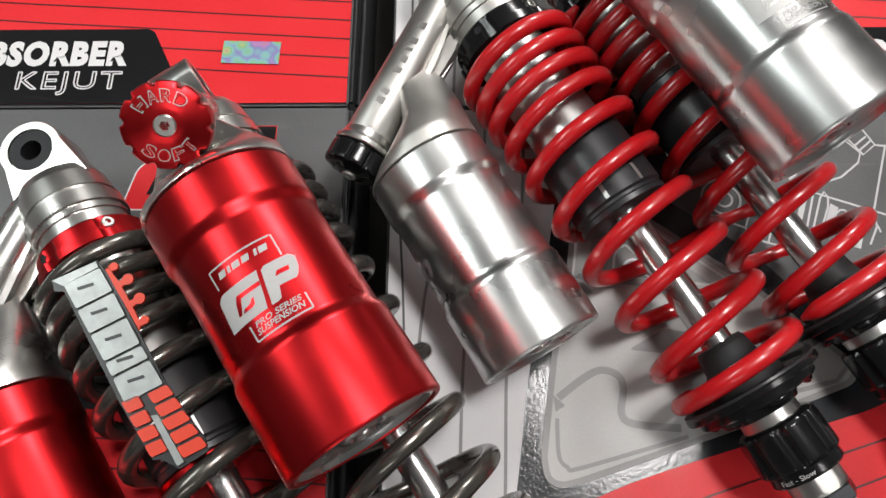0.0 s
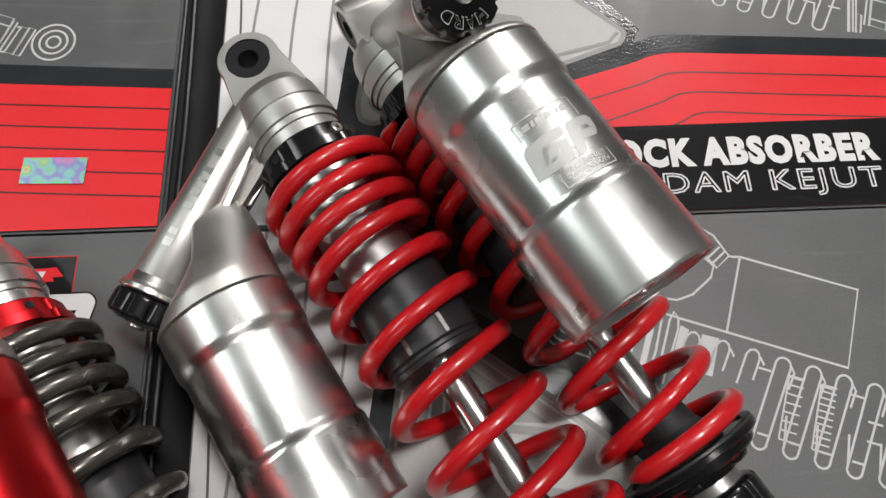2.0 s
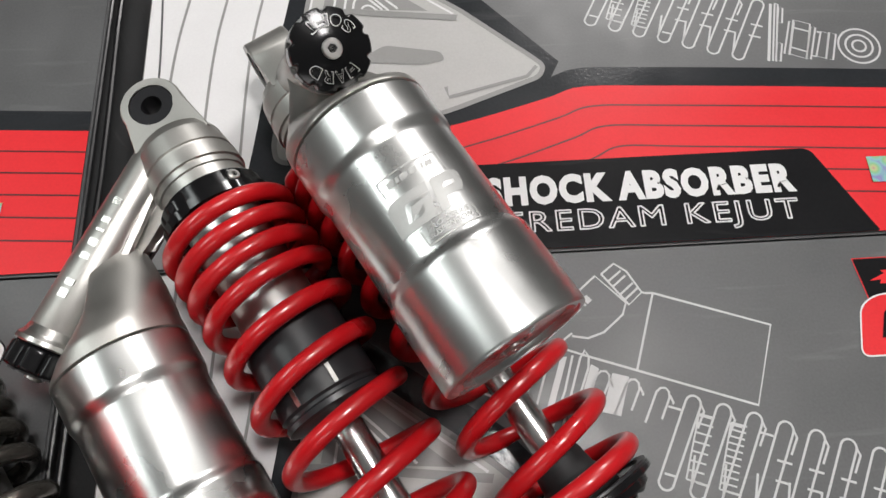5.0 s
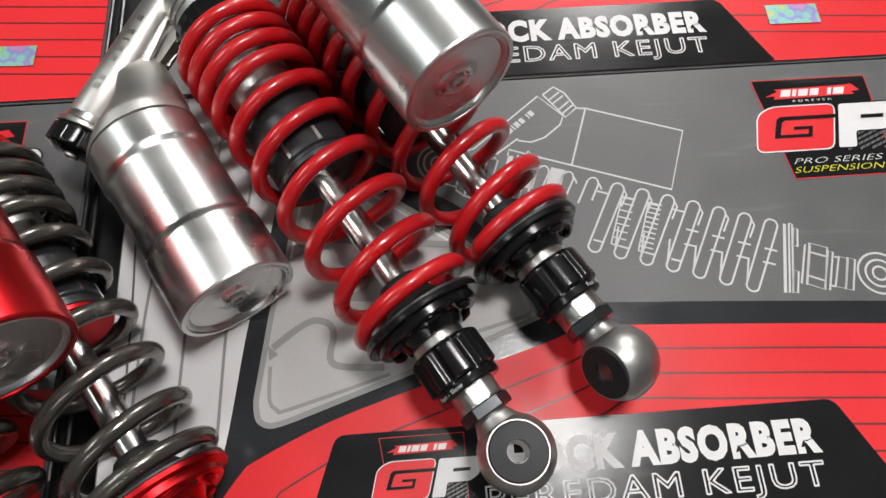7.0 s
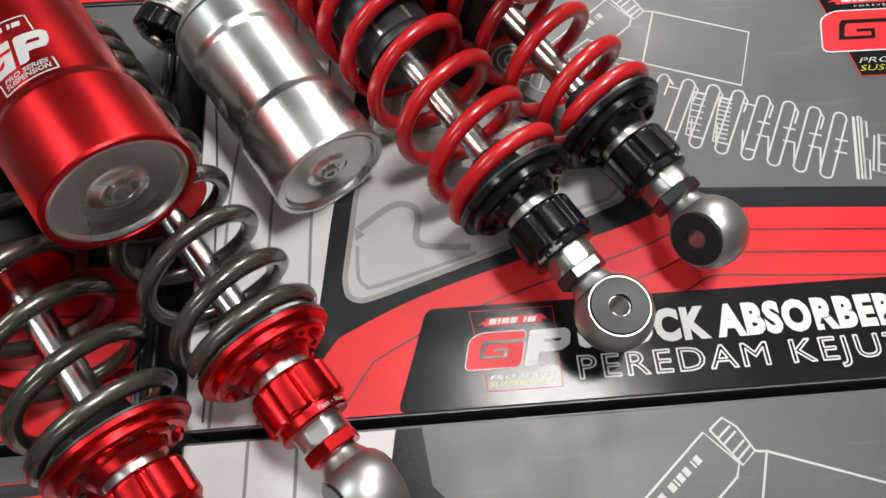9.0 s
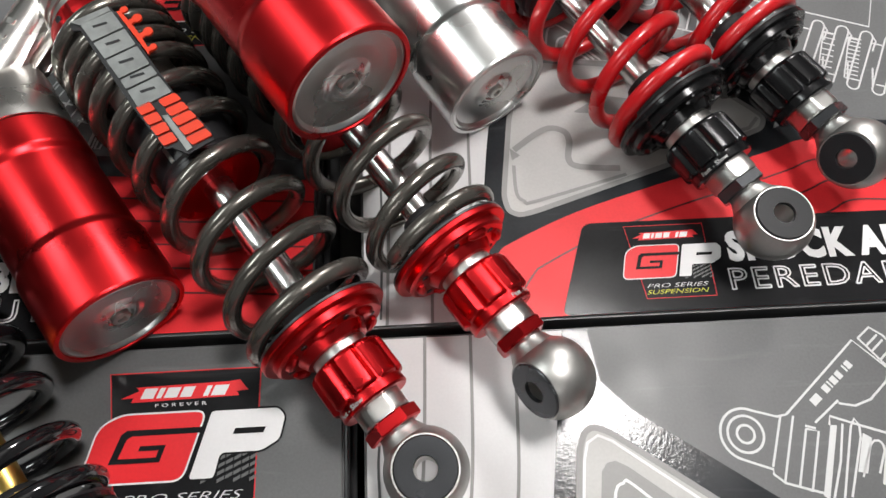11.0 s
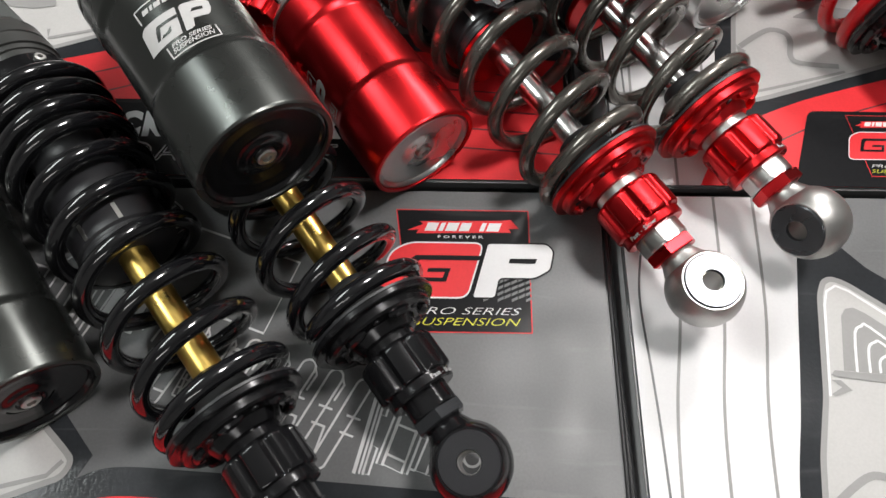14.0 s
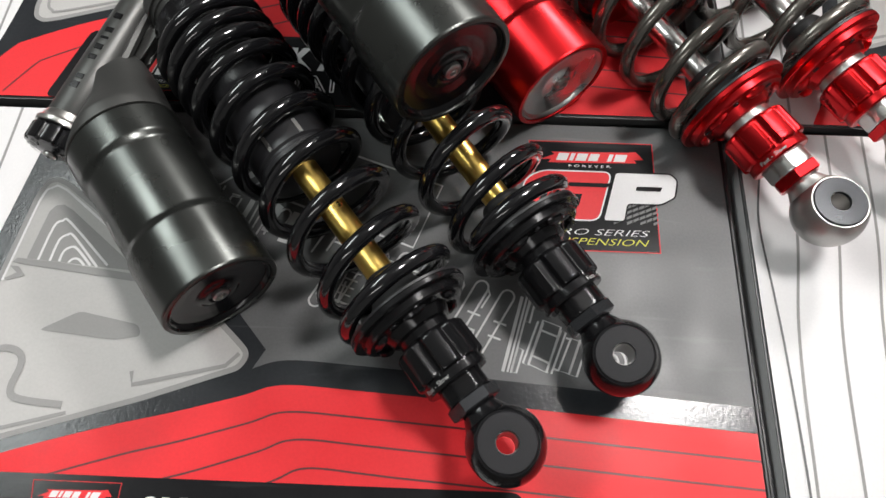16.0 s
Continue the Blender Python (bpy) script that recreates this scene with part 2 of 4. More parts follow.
def letters(text, x0, y0, x1, y1, z, offset=0.0, shear=0.0, space=1.0):
    """Words in the built-in font, fitted into a rectangle, as a flat bmesh."""
    data = bpy.data.curves.new("words", "FONT")
    data.body, data.size, data.offset, data.shear, data.resolution_u = text, 1.0, offset, shear, 3
    data.space_character = space
    ob = new("words", data)
    bpy.context.view_layer.update()
    me = bpy.data.meshes.new_from_object(ob.evaluated_get(bpy.context.evaluated_depsgraph_get()))
    bpy.data.objects.remove(ob)
    bm = bmesh.new()
    bm.from_mesh(me)
    bpy.data.meshes.remove(me)
    xs, ys = [v.co.x for v in bm.verts], [v.co.y for v in bm.verts]
    ax, bx, ay, by = min(xs), max(xs), min(ys), max(ys)
    for v in bm.verts:
        v.co = (x0 + (v.co.x - ax) / (bx - ax) * (x1 - x0), y0 + (v.co.y - ay) / (by - ay) * (y1 - y0), z)
    return bm


def outlined(bm, w, z):
    """Turns filled letters into their outlines."""
    out = bmesh.new()
    for e in bm.edges:
        if len(e.link_faces) == 1:
            p, q = (v.co.to_2d() for v in e.verts)
            if (q - p).length > 1e-7:
                u = (q - p).normalized() * w * 0.5
                n = Vector((-u.y, u.x))
                polygons(out, [[tuple(v) for v in (p - u * 0.4 - n, q + u * 0.4 - n, q + u * 0.4 + n, p - u * 0.4 + n)]], z)
    bm.free()
    return out


# ---- the room ----
def slab(name, x0, y0, z0, x1, y1, z1, mat, label):
    bm = bmesh.new()
    block(bm, (x0 + x1) / 2, (y0 + y1) / 2, (z0 + z1) / 2, x1 - x0, y1 - y0, z1 - z0)
    ob = part(name, bm, mat, smooth=False)
    return tagged(ob, label, name.split("_")[0], kind="structure")


slab("floor", -2.8, -2.8, -0.95, 2.8, 2.8, -0.85, TABLE, "dark floor of the room below the table")
slab("wall_north", -2.9, 2.8, -0.95, 2.9, 2.9, 2.45, WALL, "plain light painted wall")
slab("wall_south", -2.9, -2.9, -0.95, 2.9, -2.8, 2.45, WALL, "plain light painted wall")
slab("wall_east", 2.8, -2.8, -0.95, 2.9, 2.8, 2.45, WALL, "plain light painted wall")
slab("wall_west", -2.9, -2.8, -0.95, -2.8, 2.8, 2.45, WALL, "plain light painted wall")
slab("ceiling", -2.9, -2.9, 2.45, 2.9, 2.9, 2.55, CEIL, "plain white painted ceiling")


def table():
    t = root("table", "dark wooden table top under the product boxes", "table")
    bm = bmesh.new()
    block(bm, 0, 0, -0.103, 1.3, 1.1, 0.026)
    part("tabletop", bm, TABLE, t, smooth=False)
    for x in (-0.58, 0.58):
        for y in (-0.48, 0.48):
            bm = bmesh.new()
            block(bm, x, y, -0.483, 0.05, 0.05, 0.734)
            part("leg", bm, TABLE, t, smooth=False)


table()

# ---- the printed boxes ----
INK = 0.00012      # one layer of print
X0, X1, Y0, Y1 = 0.0075, 0.4070, 0.0006, 0.2132


def smooth_line(pts, n=6):
    """A soft curve through the points."""
    out = []
    for i in range(len(pts) - 1):
        p0, p1, p2, p3 = (Vector(pts[max(0, min(len(pts) - 1, i + k))]) for k in (-1, 0, 1, 2))
        for s in range(n):
            t = s / n
            v = 0.5 * (2 * p1 + (p2 - p0) * t + (2 * p0 - 5 * p1 + 4 * p2 - p3) * t * t + (3 * p1 - p0 - 3 * p2 + p3) * t ** 3)
            out.append((v.x, v.y))
    return out + [tuple(pts[-1])]


RED_TOP = smooth_line([(0.046, Y0), (0.052, 0.0120), (0.0650, 0.0303), (0.0725, 0.0360), (0.1023, 0.0491), (0.1425, 0.0615), (0.168, 0.0680), (0.196, 0.0760), (0.213, 0.0812), (0.245, 0.0800), (0.30, 0.0765), (0.36, 0.0722), (X1, 0.0690)])
WHITE_EDGE = smooth_line([(0.0480, Y0), (0.0545, 0.022), (0.0600, 0.0485), (0.0660, 0.090), (0.0720, 0.118), (0.0810, 0.170), (0.0885, Y1)])


def logo(parent, ox, oy, w, z, small=False):
    """The maker's badge: a framed block with a red and a white slanted shape and two lines of words."""
    k = w / 0.0585
    P = lambda pts: [(ox + x * k, oy + y * k) for x, y in pts]
    bm = polygons(bmesh.new(), [P([(0, 0.0565), (0.0585, 0.0565), (0.0580, 0), (0.0080, 0)])], z)
    part("badge_panel", bm, INK_BLACK, parent, smooth=False)
    bm = ribbon(bmesh.new(), P([(0, 0.0565), (0.0585, 0.0565), (0.0580, 0), (0.0080, 0)]), 0.0006 * k, z + INK, True)
    part("badge_frame", bm, INK_RED, parent, smooth=False)
    bm = bmesh.new()
    for i in range(7):
        for j in range(4):
            x, y = 0.038 + i * 0.0030, 0.0135 + j * 0.0026 + (i % 2) * 0.0013
            if x < 0.0565:
                polygons(bm, [P([(x, y), (x + 0.0026, y + 0.0013), (x + 0.0026, y + 0.0026), (x, y + 0.0013)])], z + INK)
    part("carbon_pattern", bm, INK_CARBON, parent, smooth=False)
    bm = polygons(bmesh.new(), [P([(0.005, 0.0465), (0.010, 0.0468), (0.009, 0.0450), (0.0135, 0.0450), (0.0505, 0.0458), (0.0495, 0.0475), (0.054, 0.0478), (0.0505, 0.0520), (0.046, 0.0515), (0.0105, 0.0508), (0.012, 0.0495)])], z + INK)
    part("name_swash", bm, INK_RED, parent, smooth=False)
    each("name_bar", [P([(a, 0.0462), (b, 0.0462), (b + 0.0016, 0.0502), (a + 0.0016, 0.0502)]) for a, b in ((0.0125, 0.0175), (0.0185, 0.0205), (0.0215, 0.0265), (0.0275, 0.0320), (0.0365, 0.0385), (0.0395, 0.0450))], z + 2 * INK, INK_WHITE, parent)
    if not small:
        part("lettering", letters("F O R E V E R", ox + 0.0185 * k, oy + 0.0428 * k, ox + 0.0382 * k, oy + 0.0441 * k, z + INK), INK_WHITE, parent, smooth=False)
    g = rounded([(-0.0070, 0.0150), (0.0312, 0.0150), (0.0385, 0.0405), (0.0060, 0.0405), (-0.0020, 0.0360)], 0.0042)
    p = [(0.0332, 0.0150), (0.0430, 0.0150), (0.0450, 0.0240), (0.0600, 0.0240), (0.0670, 0.0280), (0.0690, 0.0370), (0.0660, 0.0405), (0.0402, 0.0405)]
    for nm, shp, edge, fill in (("red_shape", g, INK_WHITE, INK_RED), ("white_shape", rounded(p, 0.0018), INK_BLACK, INK_WHITE)):
        part(nm, polygons(bmesh.new(), [P(shp)], z + 2 * INK), fill, parent, smooth=False)
        part(nm + "_edge", ribbon(bmesh.new(), P(shp), 0.0007 * k, z + 3 * INK, True), edge, parent, smooth=False)
    cut = [P([(0.0034, 0.0222), (0.0070, 0.0328), (0.0092, 0.0344), (0.0372, 0.0344), (0.0366, 0.0322), (0.0112, 0.0322), (0.0093, 0.0310), (0.0068, 0.0240), (0.0208, 0.0240), (0.0216, 0.0266), (0.0140, 0.0266), (0.0147, 0.0284), (0.0242, 0.0284), (0.0223, 0.0222)]),
           P([(0.0490, 0.0310), (0.0605, 0.0310), (0.0615, 0.0332), (0.0498, 0.0332)])]
    each("slot", cut, z + 4 * INK, INK_BLACK, parent)
    part("lettering", letters("PRO SERIES", ox + 0.0095 * k, oy + 0.0078 * k, ox + 0.0540 * k, oy + 0.0108 * k, z + INK, -0.016, 0.35), INK_WHITE, parent, smooth=False)
    part("lettering", letters("SUSPENSION", ox + 0.0085 * k, oy + 0.0030 * k, ox + 0.0535 * k, oy + 0.0062 * k, z + INK, -0.012, 0.35), INK_YELLOW, parent, smooth=False)


def shock_drawing(parent, z):
    """White line drawing of a shock absorber with its reservoir."""
    bm = bmesh.new()
    line = lambda pts, w=0.0009, closed=False: ribbon(bm, [tuple(p) for p in pts], w, z, closed)
    run, rise = Vector((0.01128, -0.00396)), Vector((0.0184, 0.0337))      # from coil to coil, and along one coil
    g = rise.normalized()
    f = Vector((g.y, -g.x))
    first = Vector((0.2055, 0.1618))
    between = lambda p, q, k: (p[0] + (q[0] - p[0]) * k, p[1] + (q[1] - p[1]) * k)
    for i in range(10):
        tip = first + run * i
        low = tip - rise
        if i < 3:
            low = tip - rise * 0.42
            line([low - f * 0.0027, tip - g * 0.003 - f * 0.0027, tip - g * 0.0008 - f * 0.0017, tip, tip - g * 0.0008 + f * 0.0017, tip - g * 0.003 + f * 0.0027, low + g * 0.004 + f * 0.0027])
        else:
            loop = []
            for a in range(0, 360, 20):
                q, h = math.sin(radians(a)), math.cos(radians(a))
                loop.append((tip + low) / 2 + f * (0.0030 * h) + g * ((0.0160 if q >= 0 else -0.0160) + 0.0032 * q))
            line(loop, 0.0009, True)
        if i < 9:
            a = tip - g * 0.0020 + f * 0.0026
            b = low + run + g * 0.0030 - f * 0.0027
            line([a, a + f * 0.0022 - g * 0.0022, between(a, b, 0.30)])
            if i > 2:
                line([between(a, b, 0.62), between(a, b, 0.85), b])
            if i > 4:
                for p, q in (((0.2579, 0.1271), (0.2955, 0.1138)), ((0.2556, 0.1197), (0.2931, 0.1073))):
                    m = between(p, q, (i - 4.3) / 3.33)
                    line([m, (m[0] + run.x * 0.48, m[1] + run.y * 0.48)])
            elif i > 0:
                for p in ((0.2234, 0.1483), (0.2302 - 0.0125, 0.1193 + 0.0043)):
                    m = Vector(p) + run * (i - 0.6)
                    line([m, m + run * 0.42])
    # finned sleeve between the coils
    for p, q, n in (((0.2394, 0.1432), (0.2300, 0.1195), 7), ((0.2512, 0.1392), (0.2418, 0.1152), 10)):
        for k in range(n + 1):
            m = Vector(between(p, q, k / n))
            line([m, m + run * 0.52], 0.0007)
        line([p, q], 0.0007)
    # end plates, nut and lower eye
    line([(0.3141, 0.1238), (0.3056, 0.0905), (0.3070, 0.0900), (0.3155, 0.1232), (0.3141, 0.1238)], 0.0009)
    line([(0.3120, 0.1238), (0.3036, 0.0905)], 0.0014)
    for quad in (((0.3155, 0.1215), (0.3173, 0.1205), (0.3150, 0.1120), (0.3128, 0.1128)), ((0.3100, 0.1010), (0.3122, 0.1000), (0.3092, 0.0900), (0.3070, 0.0907)),
                 ((0.3187, 0.1128), (0.3209, 0.1122), (0.3143, 0.0935), (0.3120, 0.0943)), ((0.3209, 0.1134), (0.3284, 0.1106), (0.3218, 0.0907), (0.3143, 0.0941)),
                 ((0.3284, 0.1092), (0.3304, 0.1082), (0.3238, 0.0903), (0.3218, 0.0912)), ((0.3325, 0.1059), (0.3363, 0.1045), (0.3312, 0.0905), (0.3268, 0.0918)),
                 ((0.3363, 0.1052), (0.3394, 0.1039), (0.3343, 0.0895), (0.3310, 0.0902))):
        line(quad, 0.0009, True)
    for k in (0.22, 0.80):
        line([between((0.3209, 0.1134), (0.3143, 0.0941), k), between((0.3284, 0.1106), (0.3218, 0.0907), k)])
    line([(0.3304, 0.1060), (0.3325, 0.1052)])
    line([(0.3245, 0.0925), (0.3268, 0.0918)])
    for r in (0.0098, 0.0064, 0.0032):
        line(arc(0.3487, 0.0966, r, 0, 360, 32), 0.0010)
    # reservoir, its cap and the arm
    line([(0.2263, 0.1932), (0.2295, 0.1930), (0.2753, 0.1768), (0.2633, 0.1451), (0.2005, 0.1677)], 0.0010)
    line([(0.2295, 0.1930), (0.2181, 0.1617)])
    line([(0.2093, 0.2025), (0.2152, 0.2068), (0.2201, 0.2030), (0.2250, 0.1936), (0.2190, 0.1886), (0.2093, 0.2025)])
    for k in (0.25, 0.42, 0.68, 0.85):
        line([between((0.2093, 0.2025), (0.2190, 0.1886), k), between((0.2152, 0.2068), (0.2250, 0.1936), k)])
    line([(0.2250, 0.1936), (0.2263, 0.1932)])
    line([(0.1681, 0.1730), (0.1720, 0.1737), (0.2065, 0.2018), (0.2178, 0.1896), (0.2158, 0.1846), (0.2070, 0.1776), (0.2002, 0.1755), (0.1938, 0.1768)])
    line([(0.1825, 0.1699), (0.1940, 0.1780)])
    line(arc(0.1543, 0.1671, 0.0098, 62, 248, 24), 0.0010)
    line(arc(0.1543, 0.1671, 0.0070, 0, 360, 28), 0.0010)
    line(arc(0.1543, 0.1671, 0.0034, 0, 360, 20), 0.0010)
    line([(0.1589, 0.1758), (0.1681, 0.1730), (0.1694, 0.1730), (0.1619, 0.1545)])
    line([(0.1506, 0.1580), (0.1549, 0.1563), (0.1619, 0.1536), (0.1615, 0.1520), (0.1652, 0.1485), (0.1797, 0.1438)])
    line([(0.1745, 0.1730), (0.1650, 0.1485)])
    line([(0.1783, 0.1678), (0.1830, 0.1666), (0.1746, 0.1448), (0.1703, 0.1469), (0.1783, 0.1678)])
    line([(0.1782, 0.1690), (0.1822, 0.1677)])
    line([(0.1931, 0.1689), (0.1883, 0.1549), (0.1819, 0.1415)])
    line([(0.1878, 0.1687), (0.1889, 0.1721), (0.2005, 0.1677)])
    line([(0.1859, 0.1413), (0.1960, 0.1676), (0.1982, 0.1706), (0.1995, 0.1680), (0.1987, 0.1634), (0.1890, 0.1420)])
    part("line_drawing", bm, INK_LINE, parent, smooth=False)
    each("drawing_fill", [[(0.1882, 0.1686), (0.1908, 0.1685), (0.1804, 0.1416), (0.1784, 0.1433)], [(0.2000, 0.1650), (0.2030, 0.1630), (0.1975, 0.1500), (0.1940, 0.1510)], [(0.2080, 0.1610), (0.2145, 0.1590), (0.2090, 0.1440), (0.2020, 0.1460)]], z, INK_LINE, parent)
    a, b = Vector((0.1850, 0.1786)), Vector((0.2035, 0.1930))
    f = (b - a).normalized()
    g = Vector((-f.y, f.x))
    for s0, s1 in ((-0.0020, 0.0025), (0.0055, 0.0082), (0.0090, 0.0098), (0.0106, 0.0132), (0.0140, 0.0164), (0.0188, 0.0196), (0.0203, 0.0228)):
        q = [a + f * s0 - g * 0.0016, a + f * s1 - g * 0.0016, a + f * s1 + g * 0.0016, a + f * s0 + g * 0.0016]
        each("name_bar", [[(v.x, v.y) for v in q]], z, INK_LINE, parent)


def emblem(parent, z):
    """The large pale emblem across the left of the lid."""
    flat = lambda name, pts, up, mat: part(name, polygons(bmesh.new(), [pts], z + up * INK), mat, parent, smooth=False)
    line = lambda name, pts, w, up, mat, closed=False: part(name, ribbon(bmesh.new(), pts, w, z + up * INK, closed), mat, parent, smooth=False)
    outer = [(0.0719, 0.0508), (0.0705, 0.0581), (0.0767, 0.0987), (0.0830, 0.1226), (0.0894, 0.1656), (0.0922, 0.1717), (0.0958, 0.1731), (0.1016, 0.1708), (0.1589, 0.1287), (0.1909, 0.0997), (0.1967, 0.0940), (0.1941, 0.0879), (0.1550, 0.0733), (0.0839, 0.0501), (0.0766, 0.0485)]
    outer = rounded(outer, 0.0035, 4)
    flat("emblem_ground", outer, 0, INK_LIGHT)
    line("emblem_edge", outer, 0.0024, 1, INK_MID, True)
    line("emblem_rim", [(0.0846, 0.1225), (0.0905, 0.1611), (0.0925, 0.1672), (0.0969, 0.1698), (0.1021, 0.1674), (0.1557, 0.1263)], 0.0011, 2, INK_WHITE)
    flat("emblem_field", [(0.0924, 0.1330), (0.0965, 0.1565), (0.0988, 0.1595), (0.1023, 0.1601), (0.1068, 0.1577), (0.1435, 0.1288)], 1, INK_MID)
    arches = ([(0.0977, 0.1325), (0.1005, 0.1488), (0.1039, 0.1519), (0.1076, 0.1512), (0.1290, 0.1310)],
              [(0.1030, 0.1322), (0.1046, 0.1423), (0.1079, 0.1451), (0.1110, 0.1443), (0.1245, 0.1301)],
              [(0.1072, 0.1321), (0.1080, 0.1369), (0.1110, 0.1392), (0.1140, 0.1382), (0.1215, 0.1306)],
              [(0.1114, 0.1317), (0.1129, 0.1335), (0.1156, 0.1334), (0.1187, 0.1306)])
    for pts in arches:
        line("emblem_arch", smooth_line(pts, 3), 0.0011, 2, INK_WHITE)
    flat("emblem_bar", [(0.0867, 0.1312), (0.0885, 0.1331), (0.1077, 0.1316), (0.1579, 0.1255), (0.1569, 0.1222), (0.1069, 0.1283), (0.0898, 0.1303)], 3, INK_MID)
    flat("emblem_bar", [(0.0864, 0.1292), (0.0901, 0.1291), (0.0940, 0.1249), (0.0867, 0.1224), (0.0852, 0.1233), (0.0900, 0.1261)], 3, INK_MID)
    flat("emblem_leaf", rounded([(0.1065, 0.1006), (0.1221, 0.1096), (0.1485, 0.1046), (0.1505, 0.0995), (0.1397, 0.0975)], 0.0025), 2, INK_MID)
    line("emblem_line", [(0.1498, 0.0846), (0.1510, 0.0789), (0.1882, 0.0883), (0.1932, 0.0938)], 0.0018, 2, INK_MID)
    line("emblem_line", smooth_line([(0.0772, 0.0814), (0.0877, 0.0892), (0.0949, 0.0924), (0.1014, 0.0903), (0.1032, 0.0849), (0.1016, 0.0755), (0.1062, 0.0714), (0.1244, 0.0697)], 4), 0.0030, 3, INK_MID)
    flat("emblem_point", [(0.0752, 0.0826), (0.0798, 0.0784), (0.0759, 0.0760)], 4, INK_MID)
    line("emblem_line", smooth_line([(0.0764, 0.0735), (0.0763, 0.0594), (0.0795, 0.0552), (0.0845, 0.0549), (0.1268, 0.0666)], 3), 0.0016, 2, INK_MID)


def product_box():
    box = root("product_box", "dark grey and red printed cardboard shock absorber box lying flat", "box", "boxes on the table")
    bm = bmesh.new()
    block(bm, (X0 + X1) / 2, (Y0 + Y1) / 2, -0.045, X1 - X0, Y1 - Y0, 0.090)
    bmesh.ops.bevel(bm, geom=bm.edges[:], offset=0.0011, segments=3, affect="EDGES")
    part("carton", bm, CARD, box, "dark grey card carton")
    bm = tube_along(bmesh.new(), [Vector((X1 + 0.0008, y, -0.0016)) for y in (Y0 + 0.002, 0.07, 0.14, Y1 - 0.002)], 0.0012, 10)
    part("edge_fold", bm, CARD_EDGE, box, "glossy black folded edge")
    bm = tube_along(bmesh.new(), [Vector((X1 + 0.0034 + 0.0008 * math.sin(y * 31), y, -0.0062)) for y in (Y0 + 0.003, 0.05, 0.09, 0.13, 0.17, Y1 - 0.003)], 0.0015, 10)
    part("edge_fold", bm, CARD_EDGE, box, "glossy black folded edge")
    i = 0.0010
    z = INK
    bm = bmesh.new()
    bm.faces.new([bm.verts.new(p) for p in ((X0 - 0.0001, Y0 + 0.002, -0.0014), (X0 - 0.0001, Y1 - 0.002, -0.0014), (X0 - 0.0001, Y1 - 0.002, -0.0600), (X0 - 0.0001, Y0 + 0.002, -0.0600))])
    part("side_panel", bm, INK_WHITE, box, smooth=False)
    part("white_panel", polygons(bmesh.new(), [[(X0 + i, Y0 + i)] + [(x, max(y, Y0 + i)) for x, y in WHITE_EDGE[:-1]] + [(WHITE_EDGE[-1][0], Y1 - i), (X0 + i, Y1 - i)]], z), INK_WHITE, box, smooth=False)
    for x in (0.0215, 0.0400, 0.0575):
        part("panel_line", ribbon(bmesh.new(), smooth_line([(x - 0.004, Y0 + i), (x - 0.002, 0.05), (x - 0.0005, 0.09), (x + 0.002, 0.12), (x + 0.008, 0.16), (x + 0.011, Y1 - i)]), 0.0013, 2 * z), INK_MID, box, smooth=False)
    part("fold_line", ribbon(bmesh.new(), smooth_line([(0.0167, 0.1900), (0.0128, 0.1644), (0.0145, 0.1300), (0.0157, 0.1013), (0.0164, 0.0488), (0.0150, 0.0040)]), 0.0010, 3 * z), CARD, box, smooth=False)
    dark = [(x, min(y + 0.0105, Y1)) for x, y in RED_TOP]
    part("dark_band", polygons(bmesh.new(), [[(WHITE_EDGE[0][0], Y0 + i)] + [p for p in WHITE_EDGE[1:14]] + [(x, y) for x, y in dark if x > 0.075] + [(X1 - i, dark[-1][1]), (X1 - i, Y0 + i)]], z), INK_DARK, box, smooth=False)
    band = [p for p in WHITE_EDGE if p[1] > 0.03] + [(0.0985, Y1 - i), (0.1010, 0.1907), (0.1123, 0.1784), (0.1630, 0.1425), (0.2040, 0.0960), (0.1970, 0.0830), (0.13, 0.058), (0.0800, 0.040)]
    part("dark_band", polygons(bmesh.new(), [[(x, min(y, Y1 - i)) for x, y in band]], 2 * z), INK_DARK, box, smooth=False)
    red = [(max(x, X0), max(y, Y0 + i)) for x, y in RED_TOP]
    part("red_band", polygons(bmesh.new(), [red[:-1] + [(X1 - i, red[-1][1]), (X1 - i, Y0 + i)]], 3 * z), INK_RED, box, smooth=False)
    for k in range(1, 6):
        o = 0.0108 * k
        pts = [(x + (0.012 + 0.0022 * k) * k * max(0.0, 1 - max(0.0, x - 0.06) / 0.2), y - o) for x, y in RED_TOP if x > 0.052]
        pts = [(min(x, X1 - i), y) for x, y in pts if y > Y0 + 0.002]
        if len(pts) > 3:
            part("stripe", ribbon(bmesh.new(), pts, 0.0008, 4 * z), INK_STRIPE, box, smooth=False)
    emblem(box, 3 * z)
    shock_drawing(box, z)
    logo(box, 0.3158, 0.1466, 0.0585, z)
    tab = rounded([(0.0895, Y0 + i), (0.1035, 0.0430), (0.3105, 0.0430), (0.3300, 0.0050), (0.3320, Y0 + i)], 0.004)
    part("black_tab", polygons(bmesh.new(), [tab], 5 * z), INK_BLACK, box, "black tab panel with white lettering", smooth=False)
    logo(box, 0.1210, 0.0072, 0.0345, 6 * z, True)
    part("lettering", letters("SHOCK ABSORBER", 0.1640, 0.0218, 0.3005, 0.0362, 6 * z, 0.058, 0.0, 1.14), INK_WHITE, box, "white capital lettering", smooth=False)
